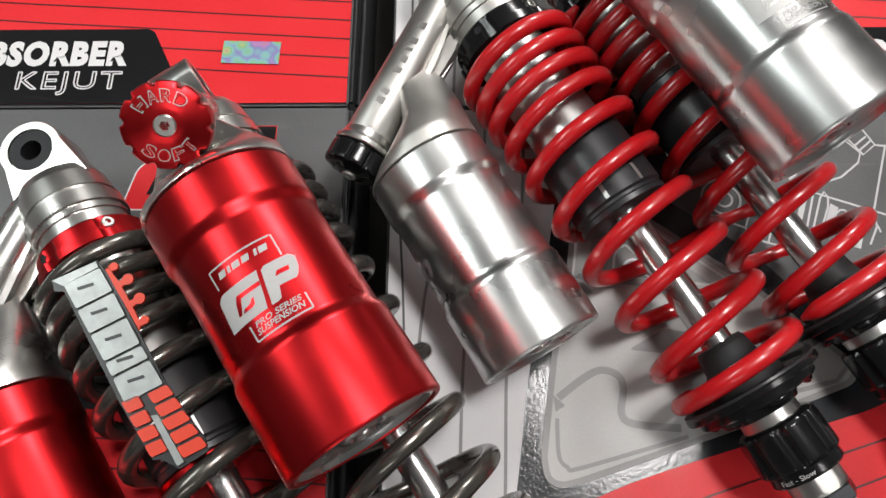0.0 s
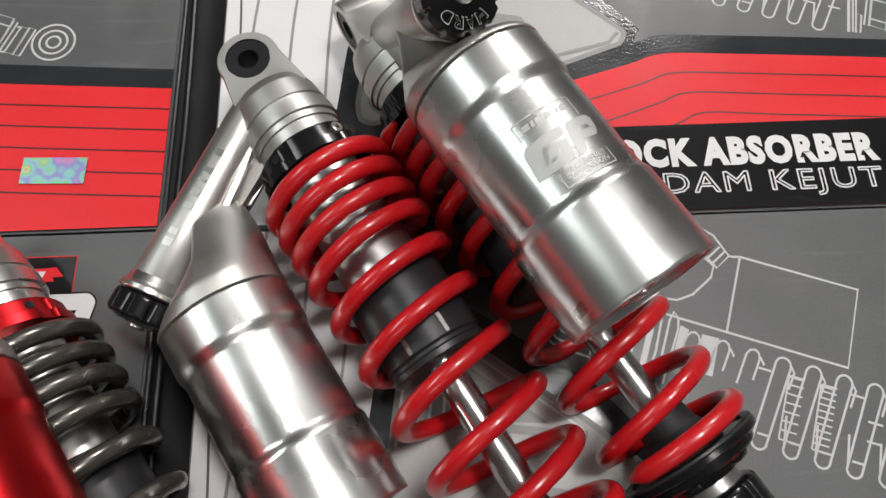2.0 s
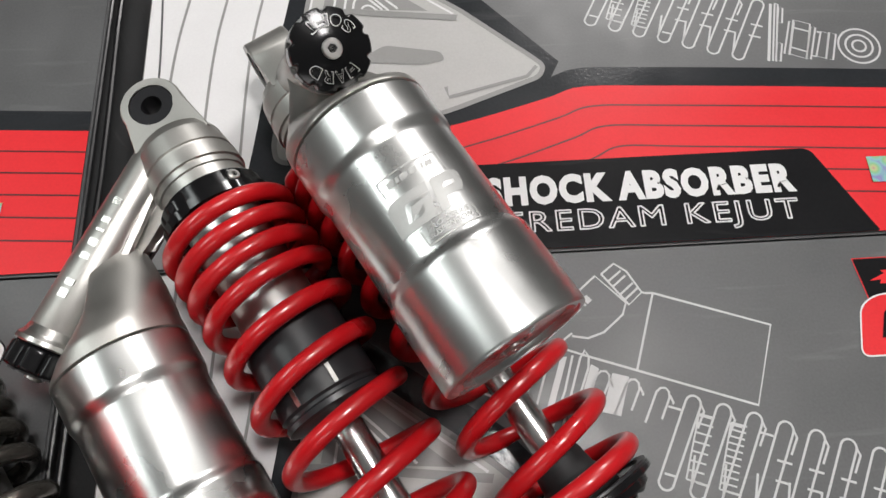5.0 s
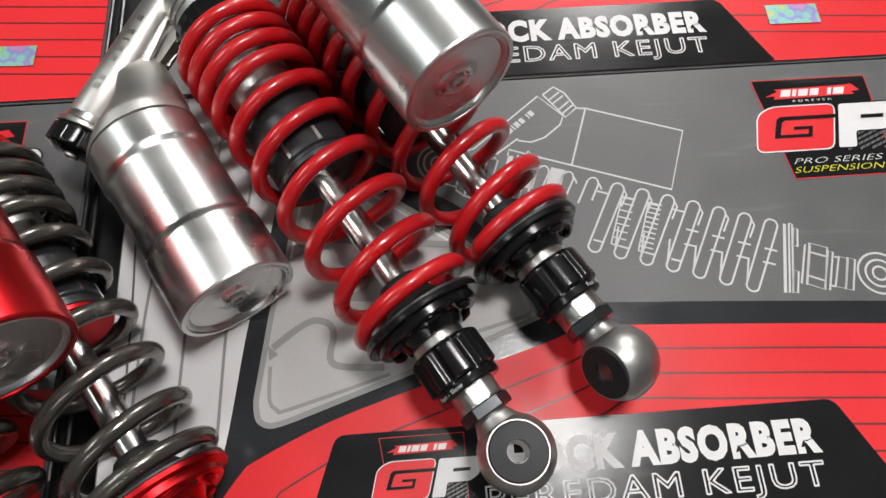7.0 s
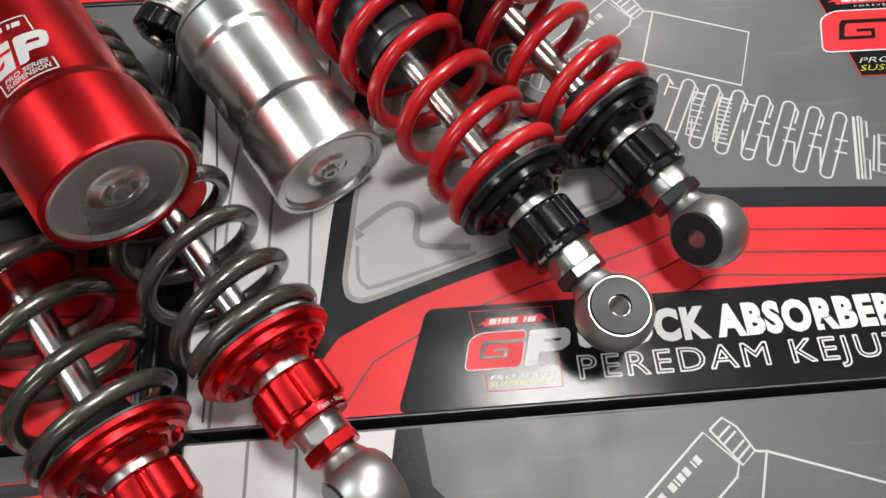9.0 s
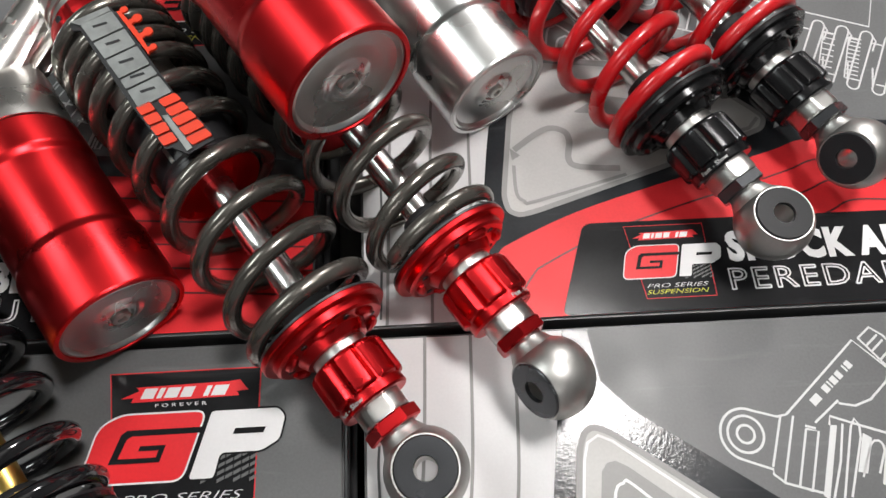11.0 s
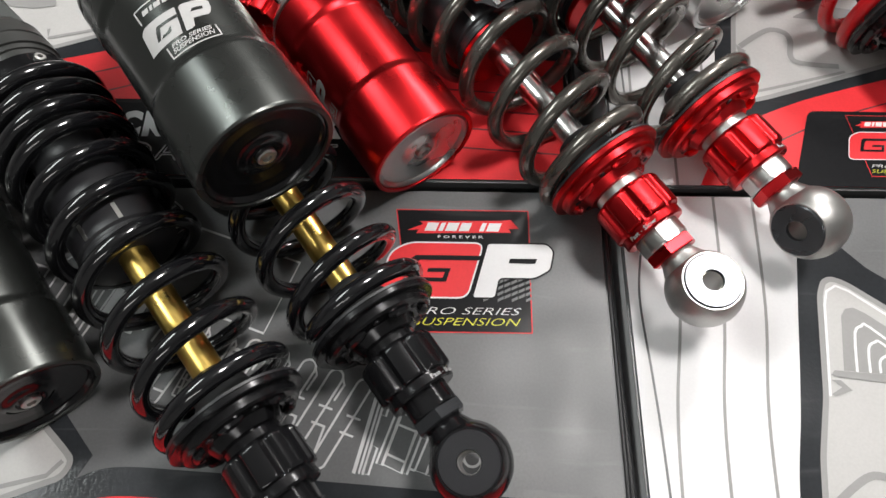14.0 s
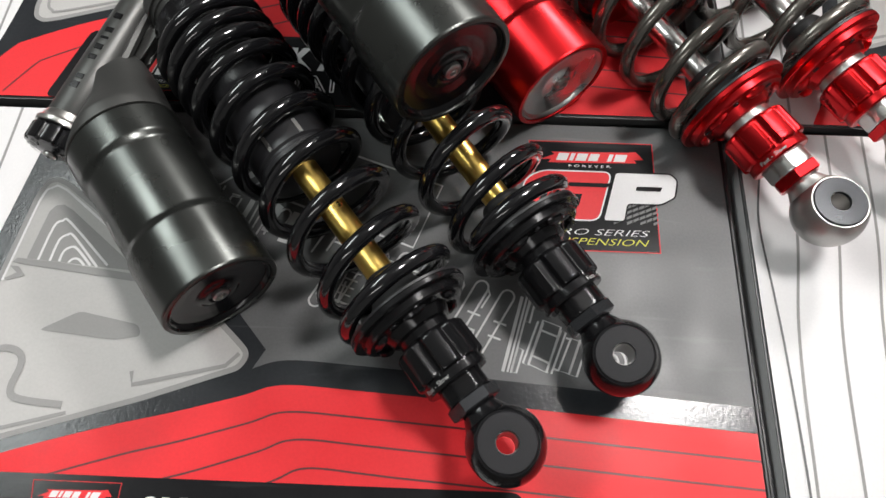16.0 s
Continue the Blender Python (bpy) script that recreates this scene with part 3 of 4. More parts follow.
    part("lettering", outlined(letters("PEREDAM KEJUT", 0.1625, 0.0064, 0.2990, 0.0188, 6 * z, 0.0, 0.0, 1.15), 0.0007, 6 * z), INK_WHITE, box, "white outlined lettering", smooth=False)
    return box


first_box = product_box()
for dx, dy, turn in ((0.0, 0.2135, 0.0), (0.0, -0.2165, 0.0), (-0.4190, 0.0013, 0.0), (-0.4195, 0.2150, 0.0), (-0.4070, -0.2160, 0.0)):
    copy_thing(first_box, pose(dx, dy, 0, 0, 0, turn))


def hologram(x, y, turn):
    bm = bmesh.new()
    vs = block(bm, 0, 0, 0, 0.0275, 0.0125, 0.0002)
    ob = part("hologram_sticker", bm, FOIL, smooth=False)
    ob.matrix_world = pose(x, y, 0.0009, 0, 0, turn)
    tagged(ob, "small silver rainbow hologram security sticker on the box", "sticker", "hologram stickers")


hologram(0.3485, 0.2440, -1)
hologram(-0.0602, 0.2440, -2)

# ---- the shock absorbers ----
K = 0.965
LONG = 0.2895
COILS = (0.0580, 0.0616, 0.0712, 0.0815, 0.0918, 0.1070, 0.1247, 0.1468, 0.1692, 0.1915, 0.2138, 0.2206)


def coil_s(turn):
    """Place along the axis at a number of turns; half-way through turn k the coil stands at COILS[k + 1]."""
    q = min(max(turn + 0.5, 0), len(COILS) - 1.001)
    k = int(q)
    p0, p1, p2, p3 = (COILS[max(0, min(len(COILS) - 1, k + j))] for j in (-1, 0, 1, 2))
    t = q - k
    return 0.5 * (2 * p1 + (p2 - p0) * t + (2 * p0 - 5 * p1 + 4 * p2 - p3) * t * t + (3 * p1 - p0 - 3 * p2 + p3) * t ** 3)


def eye_plate(bm, outer, hole, half, tilt=0.0):
    """A flat lug in the X-Z plane with a round hole at the origin; half: half its thickness along Y."""
    n = len(outer)
    rings = []
    for y, grow in ((half, -0.0006), (half - 0.0008, 0.0), (-half + 0.0008, 0.0), (-half, -0.0006)):
        ring = []
        for x, z in outer:
            r = math.hypot(x, z)
            ring.append(bm.verts.new((x * (1 + grow / r), y, z * (1 + grow / r))))
        rings.append(ring)
    inn = []
    for y in (half, -half):
        inn.append([bm.verts.new((hole * x / math.hypot(x, z), y, hole * z / math.hypot(x, z))) for x, z in outer])
    for a, b in zip(rings, rings[1:]):
        for i in range(n):
            j = (i + 1) % n
            bm.faces.new((a[i], a[j], b[j], b[i]))
    for i in range(n):
        j = (i + 1) % n
        bm.faces.new((rings[0][i], inn[0][i], inn[0][j], rings[0][j]))
        bm.faces.new((rings[-1][i], rings[-1][j], inn[1][j], inn[1][i]))
        bm.faces.new((inn[0][i], inn[1][i], inn[1][j], inn[0][j]))
    return bm


def ring_y(bm, r0, r1, half, x=0.0, seg=40):
    """A short tube round the Y axis at (x, 0, 0)."""
    loops = []
    for r, y in ((r1 - 0.0005, half), (r1, half - 0.0005), (r1, -half + 0.0005), (r1 - 0.0005, -half), (r0, -half), (r0, half)):
        loops.append([bm.verts.new((x + r * math.cos(2 * math.pi * i / seg), y, r * math.sin(2 * math.pi * i / seg))) for i in range(seg)])
    for a, b in zip(loops, loops[1:] + loops[:1]):
        for i in range(seg):
            j = (i + 1) % seg
            bm.faces.new((a[i], a[j], b[j], b[i]))
    return bm


BADGE = 0.89      # size of the etched badge


def on_can(bm, shapes, radius, s0, z0, lift):
    """Lays flat shapes (x along the girth, y towards the upper eye) on the reservoir's outer side."""
    for pts in shapes:
        fine = []
        for (x, y), (x2, y2) in zip(pts, pts[1:] + pts[:1]):
            for k in range(4):
                fine.append((x + (x2 - x) * k / 4, y + (y2 - y) * k / 4))
        vs = []
        for x, y in fine:
            a = BADGE * x / radius
            r = radius + lift
            vs.append(bm.verts.new((s0 - BADGE * y, r * math.sin(a), z0 + r * math.cos(a))))
        bm.faces.new(vs)
    return bm


def strips(shape, step=0.0012):
    """Cuts a convex-ish outline into narrow upright strips, so that it bends round a can."""
    xs = [p[0] for p in shape]
    out, x = [], min(xs)
    while x < max(xs) - 1e-6:
        x2 = min(x + step, max(xs))
        cols = []
        for c in (x + 1e-6, x2 - 1e-6):
            ys = []
            for (ax, ay), (bx, by) in zip(shape, shape[1:] + shape[:1]):
                if (ax - c) * (bx - c) <= 0 and abs(ax - bx) > 1e-9:
                    ys.append(ay + (by - ay) * (c - ax) / (bx - ax))
            cols.append(sorted(ys))
        if len(cols[0]) == len(cols[1]):
            for k in range(0, len(cols[0]) - 1, 2):
                out.append([(x, cols[0][k]), (x2, cols[1][k]), (x2, cols[1][k + 1]), (x, cols[0][k + 1])])
        x = x2
    return out


def shock_absorber(look_of, label):
    c = look_of
    top = root("shock_absorber", label, "shock absorber", "shock absorbers")
    # upper eye
    outer = [(0.0129 * math.cos(radians(a)), 0.0129 * math.sin(radians(a))) for a in range(80, 281, 8)]
    outer += [(0.010, -0.0140), (0.0215, -0.0158)] + [(0.0215, -0.0158 + 0.0316 * i / 6) for i in range(1, 6)] + [(0.0215, 0.0158), (0.010, 0.0140)]
    part("upper_eye", eye_plate(bmesh.new(), outer, 0.0092, 0.0098), c["cast"], top)
    part("bush", ring_y(bmesh.new(), 0.0043, 0.0093, 0.0092), BUSH, top, "black bush")
    # head
    part("head", turned([(0.0135, 0), (0.0135, 0.0120), (0.0160, 0.0158), (0.0200, 0.0176), (0.0285, 0.0186), (0.0290, 0.0180), (0.0300, 0.0180), (0.0305, 0.0190), (0.0370, 0.0194), (0.0372, 0.0184), (0.0400, 0.0184), (0.0402, 0.0176), (0.0486, 0.0176), (0.0486, 0)], 72), c["cast"], top)
    # adjusting collar
    def lobes(a, r):
        return r - (0.0009 if (a * 3 / math.pi) % 1 < 0.22 and r > 0.0205 else 0)
    collar = part("preload_collar", turned([(0.0465, 0.0170), (0.0465, 0.0205), (0.0475, 0.0212), (0.0525, 0.0214), (0.0533, 0.0228), (0.0570, 0.0228), (0.0570, 0.0150)], 100, 0, lobes), c["ring"], top)
    a = radians(-41)
    m = Matrix.Translation((0.0503, 0.0212 * math.cos(a), 0.0212 * math.sin(a))) @ Matrix.Rotation(a, 4, "X") @ Matrix.Rotation(radians(90), 4, "Z")
    bm = turned([(-0.001, 0.0024), (0.0004, 0.0024), (0.0007, 0.0020), (0.0007, 0.0011), (-0.0004, 0.0010), (-0.0004, 0)], 20)
    bm.transform(m)
    part("grub_screw", bm, STEEL, collar, "steel hexagon socket screw")
    # Black discs on the surface stand in for the shade inside spanner holes.
    for deg in (35, 95, -100):
        a = radians(deg)
        bm = turned([(0.0001, 0.0017), (0.0004, 0.0016), (0.0002, 0)], 16)
        bm.transform(Matrix.Translation((0.0503, 0.0212 * math.cos(a), 0.0212 * math.sin(a))) @ Matrix.Rotation(a, 4, "X") @ Matrix.Rotation(radians(90), 4, "Z"))
        part("spanner_hole_disc", bm, BUSH, collar)
    # bridge to the reservoir
    a0, a1 = Vector((0.0215, 0.0020, 0.0135)), Vector((0.0632, 0.0020, 0.0748))
    d = (a1 - a0).normalized()
    bm = tube_along(bmesh.new(), [a0 - d * 0.010, a0, a0.lerp(a1, 0.25), a0.lerp(a1, 0.6), a1 - d * 0.0012, a1], [0.0086, 0.0092, 0.0096, 0.0102, 0.0107, 0.0100], 48)
    bridge = part("bridge", bm, c["cast"], top)
    side = Vector((-d.z, 0, d.x))
    for s0, s1 in ((0.017, 0.0205), (0.0255, 0.0285), (0.0308, 0.0322), (0.0350, 0.0385), (0.0410, 0.0440), (0.0520, 0.0550), (0.0560, 0.0600)):
        p = a0 + d * (s0 + s1) / 2 + Vector((0, 0.0096 + 0.016 * (s0 - 0.016), 0))
        m = Matrix.Translation(p) @ Matrix(((d.x, 0, side.x, 0), (0, 1, 0, 0), (d.z, 0, side.z, 0), (0, 0, 0, 1)))
        bm = bmesh.new()
        block(bm, 0, 0, 0, (s1 - s0) * 0.8, 0.0010, 0.0036, m)
        part("raised_bar", bm, c["letters"], bridge, smooth=False)

    # web between the head, the bridge and the reservoir
    bm = bmesh.new()
    web = [(0.0210, 0.0100), (0.0400, 0.0130), (0.0445, 0.0205), (0.0485, 0.0300), (0.0590, 0.0420), (0.0540, 0.0560), (0.0380, 0.0400)]
    f = [bm.verts.new((x, 0.0026, z)) for x, z in web]
    g = [bm.verts.new((x, -0.0060, z)) for x, z in web]
    bm.faces.new(f)
    bm.faces.new(g[::-1])
    for i in range(len(web)):
        j = (i + 1) % len(web)
        bm.faces.new((f[i], g[i], g[j], f[j]))
    bmesh.ops.bevel(bm, geom=bm.edges[:], offset=0.0016, segments=3, affect="EDGES")
    part("web", bm, c["cast"], bridge)
    bm = tube_along(bmesh.new(), [Vector(p) for p in ((0.0330, 0.0060, 0.0165), (0.0415, 0.0062, 0.0265), (0.0500, 0.0056, 0.0375), (0.0590, 0.0040, 0.0440))], [0.0012, 0.0022, 0.0024, 0.0012], 6)
    part("web_rib", bm, c["cast"], bridge, smooth=False)
    # reservoir
    zr = 0.0583
    bm = turned([(0.0400, 0)] + smooth_line([(0.0402, 0.0060), (0.0430, 0.0125), (0.0520, 0.0180), (0.0640, 0.0220), (0.0740, 0.0244), (0.0800, 0.0254), (0.0858, 0.0256)], 5) + [(0.0858, 0.0256), (0.0862, 0.0248), (0.0862, 0)], 80, zr)
    for v in bm.verts:
        outside = v.co.z - zr
        if outside > 0:
            v.co.z = zr + outside * (1 - 0.80 * min(1.0, max(0.0, (0.0845 - v.co.x) / 0.017)))
        v.co.z -= 0.30 * max(0.0, 0.0800 - v.co.x)
        v.co.y *= 1 - 0.42 * min(1.0, max(0.0, (0.0800 - v.co.x) / 0.030))
    part("reservoir_head", bm, c["cast"], top)
    can = part("reservoir_can", turned([(0.0866, 0.0200), (0.0866, 0.0251), (0.0872, 0.0255), (0.1010, 0.0255), (0.1020, 0.0253), (0.1042, 0.0245), (0.1052, 0.0243), (0.1410, 0.0243), (0.1420, 0.0245), (0.1442, 0.0253), (0.1452, 0.0255), (0.1738, 0.0255), (0.1746, 0.0251), (0.1746, 0.0234), (0.1736, 0.0230)], 112, zr), c["can"], top)
    lid = part("end_cap", turned([(0.1731, 0.0236), (0.1738, 0.0232), (0.1742, 0.0220), (0.1736, 0.0214), (0.1724, 0.0208), (0.1718, 0.0155), (0.1716, 0.0100), (0.1724, 0.0082), (0.1731, 0.0070), (0.1731, 0.0052), (0.1723, 0.0046), (0.1723, 0)], 72, zr), c["lid"], can, "dished end cap")
    part("valve_screw", turned([(0.1721, 0.0036), (0.1738, 0.0036), (0.1742, 0.0031), (0.1742, 0.0018), (0.1730, 0.0016), (0.1730, 0)], 24, zr), STEEL, lid, "steel valve screw")
    # badge on the can
    R, s0 = 0.0243, 0.1285
    frame_lines = [[(-0.0115, 0.0150), (0.0110, 0.0150)], [(0.0115, 0.0150), (0.0113, 0.0070)], [(0.0113, -0.0075), (0.0112, -0.0130)], [(0.0112, -0.0130), (-0.0085, -0.0130)], [(-0.0085, -0.0130), (-0.0085, -0.0075)], [(-0.0115, 0.0150), (-0.0115, 0.0085)]]
    bm = bmesh.new()
    quads = []
    for (x, y), (x2, y2) in frame_lines:
        w = 0.0003
        if abs(x - x2) > abs(y - y2):
            quads += strips([(x, y - w), (x2, y2 - w), (x2, y2 + w), (x, y + w)])
        else:
            quads += [[(x - w, y), (x + w, y), (x2 + w, y2), (x2 - w, y2)]]
    on_can(bm, quads, R, s0, zr, 0.00012)
    part("badge_frame", bm, c["print"], can, smooth=False)
    gshape = [(-0.0150, -0.0060), (-0.0005, -0.0060), (0.0022, 0.0065), (-0.0120, 0.0065), (-0.0145, 0.0040)]
    pshape = [(0.0010, -0.0060), (0.0045, -0.0060), (0.0052, -0.0018), (0.0120, -0.0018), (0.0140, 0.0005), (0.0148, 0.0050), (0.0135, 0.0065), (0.0036, 0.0065)]
    for shp in (gshape, pshape):
        bm = on_can(bmesh.new(), strips(shp), R, s0, zr, 0.00012)
        bmesh.ops.remove_doubles(bm, verts=bm.verts[:], dist=0.00002)
        part("badge_shape", bm, c["print"], can, smooth=False)
    for shp in ([(-0.0098, -0.0030), (-0.0080, 0.0030), (0.0014, 0.0030), (0.0010, 0.0016), (-0.0066, 0.0016), (-0.0081, -0.0030)], [(-0.0080, -0.0030), (-0.0076, -0.0018), (-0.0045, -0.0018), (-0.0041, -0.0004), (-0.0026, -0.0004), (-0.0034, -0.0030)], [(0.0062, 0.0015), (0.0110, 0.0015), (0.0114, 0.0030), (0.0066, 0.0030)]):
        bm = on_can(bmesh.new(), strips(shp), R, s0, zr, 0.0002)
        bmesh.ops.remove_doubles(bm, verts=bm.verts[:], dist=0.00002)
        part("badge_slot", bm, c["can"], can, smooth=False)
    for x0, x1 in ((-0.0092, -0.0065), (-0.0058, -0.0046), (-0.0040, -0.0012), (-0.0004, 0.0022), (0.0040, 0.0050), (0.0056, 0.0085)):
        part("badge_bar", on_can(bmesh.new(), [[(x0, 0.0108), (x1, 0.0108), (x1 + 0.0006, 0.0130), (x0 + 0.0006, 0.0130)]], R, s0, zr, 0.00012), c["print"], can, smooth=False)
    for word, x0, x1, y0, y1 in (("PRO SERIES", -0.0066, 0.0098, -0.0092, -0.0073), ("SUSPENSION", -0.0072, 0.0098, -0.0117, -0.0096)):
        bm = letters(word, x0, y0, x1, y1, 0, 0.02, 0.25)
        for v in bm.verts:
            a, y = BADGE * v.co.x / R, BADGE * v.co.y
            v.co = Vector((s0 - y, (R + 0.00015) * math.sin(a), zr + (R + 0.00015) * math.cos(a)))
        part("lettering", bm, c["print"], can, smooth=False)
    # damping knob at the end of the bridge
    turn = Matrix(((d.x, 0, -d.z, 0), (0, 1, 0, 0), (d.z, 0, d.x, 0), (0, 0, 0, 1)))
    at = Matrix.Translation(a1 + d * 0.0018) @ turn
    bm = turned([(-0.0060, 0.0102), (-0.0012, 0.0116), (0.0004, 0.0129), (0.0020, 0.0130), (0.0026, 0.0126), (0.0028, 0)], 48)
    bm.transform(at)
    part("knob_seat", bm, CAST_BRIGHT, top)
    bm = turned([(0.0030, 0.0116), (0.0036, 0.0126), (0.0044, 0.0129), (0.0112, 0.0129), (0.0120, 0.0125), (0.0124, 0.0112), (0.0125, 0.0108), (0.0138, 0.0050), (0.0140, 0.0036), (0.0140, 0)], 120, 0, lambda a, r: flutes(10, 0.0012 if r > 0.0115 else 0.0, 0.34)(a, r))
    bm.transform(at)
    knob = part("damping_knob", bm, c["knob"], top, "scalloped damping knob")
    bm = turned([(0.0134, 0.0032), (0.0148, 0.0032), (0.0152, 0.0028), (0.0152, 0.0015), (0.0140, 0.0013), (0.0140, 0)], 24, 0, lambda a, r: hexagon(a, r) if r < 0.0016 else r)
    bm.transform(at)
    part("knob_screw", bm, STEEL, knob, "steel socket screw")
    for word, mid, sign in (("SOFT", 205, -1), ("HARD", 25, 1)):
        for i, ch in enumerate(word):
            ang = radians(mid + c["knob_turn"] + sign * (i - 1.5) * 27)
            for grow, lift, mat in ((0.0, 0.00015, c["knob_print"]), (0.0003, 0.00022, c["knob"])):
                bm = letters(ch, -0.0018 + grow, -0.0019 + grow, 0.0018 - grow, 0.0019 - grow, 0, 0.03 if not grow else 0.005)
                for v in bm.verts:
                    rr = 0.0086 + sign * v.co.y
                    b = ang + sign * v.co.x / 0.0086
                    v.co = Vector((0.0140 - (rr - 0.0050) * 0.0013 / 0.0080 * 1.0 + lift, rr * math.sin(b), rr * math.cos(b)))
                bm.transform(at)
                part("letter" if not grow else "letter_core", bm, mat, knob, smooth=False)
    # damper body, sleeve and rod
    part("damper_body", turned([(0.0455, 0.0158), (0.1080, 0.0158), (0.1090, 0.0140), (0.1090, 0)], 56), c["body"], top)
    sleeve = part("sleeve", turned([(0.1075, 0.0150), (0.1077, 0.0186), (0.1088, 0.0194), (0.1400, 0.0194), (0.1410, 0.0184), (0.1422, 0.0184), (0.1430, 0.0193), (0.1450, 0.0191), (0.1456, 0.0170), (0.1456, 0)], 64), PLASTIC, top, "matt black plastic sleeve")
    for deg in (20, -25, 160):
        bm = bmesh.new()
        a = radians(deg)
        block(bm, 0.1360, 0, 0.01942, 0.0075, 0.0016, 0.0008)
        bm.transform(Matrix.Rotation(-a - radians(90), 4, "X"))
        part("sleeve_slot", bm, STEEL, sleeve, smooth=False)
    if c["stop"]:
        part("stop_ring", turned([(0.1457, 0.0100), (0.1457, 0.0196), (0.1462, 0.0200), (0.1480, 0.0200), (0.1486, 0.0194), (0.1486, 0.0060)], 64), c["stop"], top)
    part("rod", turned([(0.1440, 0), (0.1440, 0.0061), (0.2250, 0.0061), (0.2250, 0)], 40), c["rod"], top)
    part("bump_rubber", turned([(0.2060, 0.0062), (0.2062, 0.0088), (0.2080, 0.0098), (0.2150, 0.0108), (0.2185, 0.0135), (0.2250, 0.0150), (0.2250, 0.0062)], 48), RUBBER, top, "black bump rubber")
    # spring
    pts = []
    t0, t1 = 0.15, 10.20
    n = 620
    for i in range(n + 1):
        tau = t0 + (t1 - t0) * i / n
        a = 2 * math.pi * tau
        r = 0.0250
        pts.append(Vector((coil_s(tau), -r * math.sin(a), r * math.cos(a))))
    wire = [0.0035 * min(1.0, 0.35 + 0.22 * min(i, n - i)) for i in range(n + 1)]
    part("coil_spring", tube_along(bmesh.new(), pts, wire, 14), c["spring"], top)
    # lower seat
    seat = part("lower_seat", turned([(0.2245, 0.0060), (0.2245, 0.0264), (0.2250, 0.0268), (0.2268, 0.0268), (0.2272, 0.0264), (0.2272, 0.0240), (0.2274, 0.0234), (0.2302, 0.0232), (0.2310, 0.0222), (0.2312, 0.0150), (0.2350, 0.0130), (0.2355, 0.0105), (0.2355, 0)], 128), c["ring"], top, "slotted lower spring seat")
    for i in range(6):
        a = 2 * math.pi * (i + 0.5) / 6
        bm = bmesh.new()
        pts = [Vector((0.23135, 0.0188 * math.sin(a + q), 0.0188 * math.cos(a + q))) for q in (-0.26, -0.13, 0, 0.13, 0.26)]
        tube_along(bm, pts, [0.0010, 0.0021, 0.0021, 0.0021, 0.0010], 10)
        part("seat_boss", bm, c["ring"], seat)
        # The seat is uncut; a black disc paints the dark depth of each hole.
        a += math.pi / 6
        bm = turned([(0.2310, 0.0014), (0.2315, 0.0013), (0.2314, 0)], 14)
        bm.transform(Matrix.Translation((0, 0.0182 * math.sin(a), 0.0182 * math.cos(a))))
        part("seat_hole_disc", bm, c["slot"], seat)
    part("seat_washer", turned([(0.2236, 0.0235), (0.2236, 0.0265), (0.2245, 0.0265), (0.2245, 0.0235), (0.2236, 0.0235)], 64), PLASTIC, seat)
    part("rod_collar", turned([(0.2350, 0), (0.2350, 0.0110), (0.2355, 0.0113), (0.2412, 0.0113), (0.2416, 0.0110), (0.2416, 0)], 48), c["collar"], top)
    rebound = part("rebound_knob", turned([(0.2390, 0), (0.2390, 0.0128), (0.2400, 0.0148), (0.2412, 0.0154), (0.2542, 0.0154), (0.2550, 0.0150), (0.2556, 0.0136), (0.2562, 0.0136), (0.2590, 0.0138), (0.2598, 0.0132), (0.2598, 0)], 144, 0, lambda a, r: flutes(8, 0.0018 if r > 0.0145 else 0.0, 0.38)(a, r)), c["fine"], top, "fluted rebound knob")
    bm = letters("Fast - Slow", -0.0066, -0.0009, 0.0066, 0.0009, 0, 0.01)
    for v in bm.verts:
        a, y = v.co.x / 0.0139 + radians(50), v.co.y
        v.co = Vector((0.2577 - y, 0.01395 * math.sin(a), 0.01395 * math.cos(a)))
    part("lettering", bm, ETCH, rebound, "small white lettering", smooth=False)
    part("rod_end", turned([(0.2590, 0), (0.2590, 0.0098), (0.2594, 0.0102), (0.2662, 0.0102), (0.2670, 0.0098), (0.2670, 0)], 72, 0, lambda a, r: min(r, 0.0094 / max(1e-3, abs(math.cos(a)), abs(math.sin(a)))) if r > 0.0097 else r), c["end"], top)
    part("lock_nut", turned([(0.2670, 0), (0.2670, 0.0102), (0.2676, 0.0110), (0.2716, 0.0110), (0.2722, 0.0102), (0.2722, 0)], 72, 0, hexagon), c["nut"], top, "hexagonal lock nut")
    # lower eye
    e = new("lower_eye", bpy.data.meshes.new("lower_eye"))
    bm = bmesh.new()
    n, rings = 44, []
    R, h = 0.0163, 0.0102
    prof = [(0.0112, h)] + [(math.sqrt(R * R - y * y) - 0.0008, y) for y in [h * math.cos(math.pi * i / 12) for i in range(13)]] + [(0.0112, -h)]
    for r, y in prof:
        rings.append([bm.verts.new((r * math.cos(2 * math.pi * i / n), y, r * math.sin(2 * math.pi * i / n))) for i in range(n)])
    for p, q in zip(rings, rings[1:] + rings[:1]):
        for i in range(n):
            j = (i + 1) % n
            bm.faces.new((p[i], p[j], q[j], q[i]))
    tube_along(bm, [Vector((-0.0230, 0, 0)), Vector((-0.0165, 0, 0)), Vector((-0.0120, 0, 0))], [0.0072, 0.0074, 0.0098], 32)
    bmesh.ops.recalc_face_normals(bm, faces=bm.faces[:])
    bm.to_mesh(e.data)
    bm.free()
    e.data.materials.append(c["eye"])
    for p in e.data.polygons:
        p.use_smooth = True
    e.data.set_sharp_from_angle(angle=radians(32))
    e.parent = top
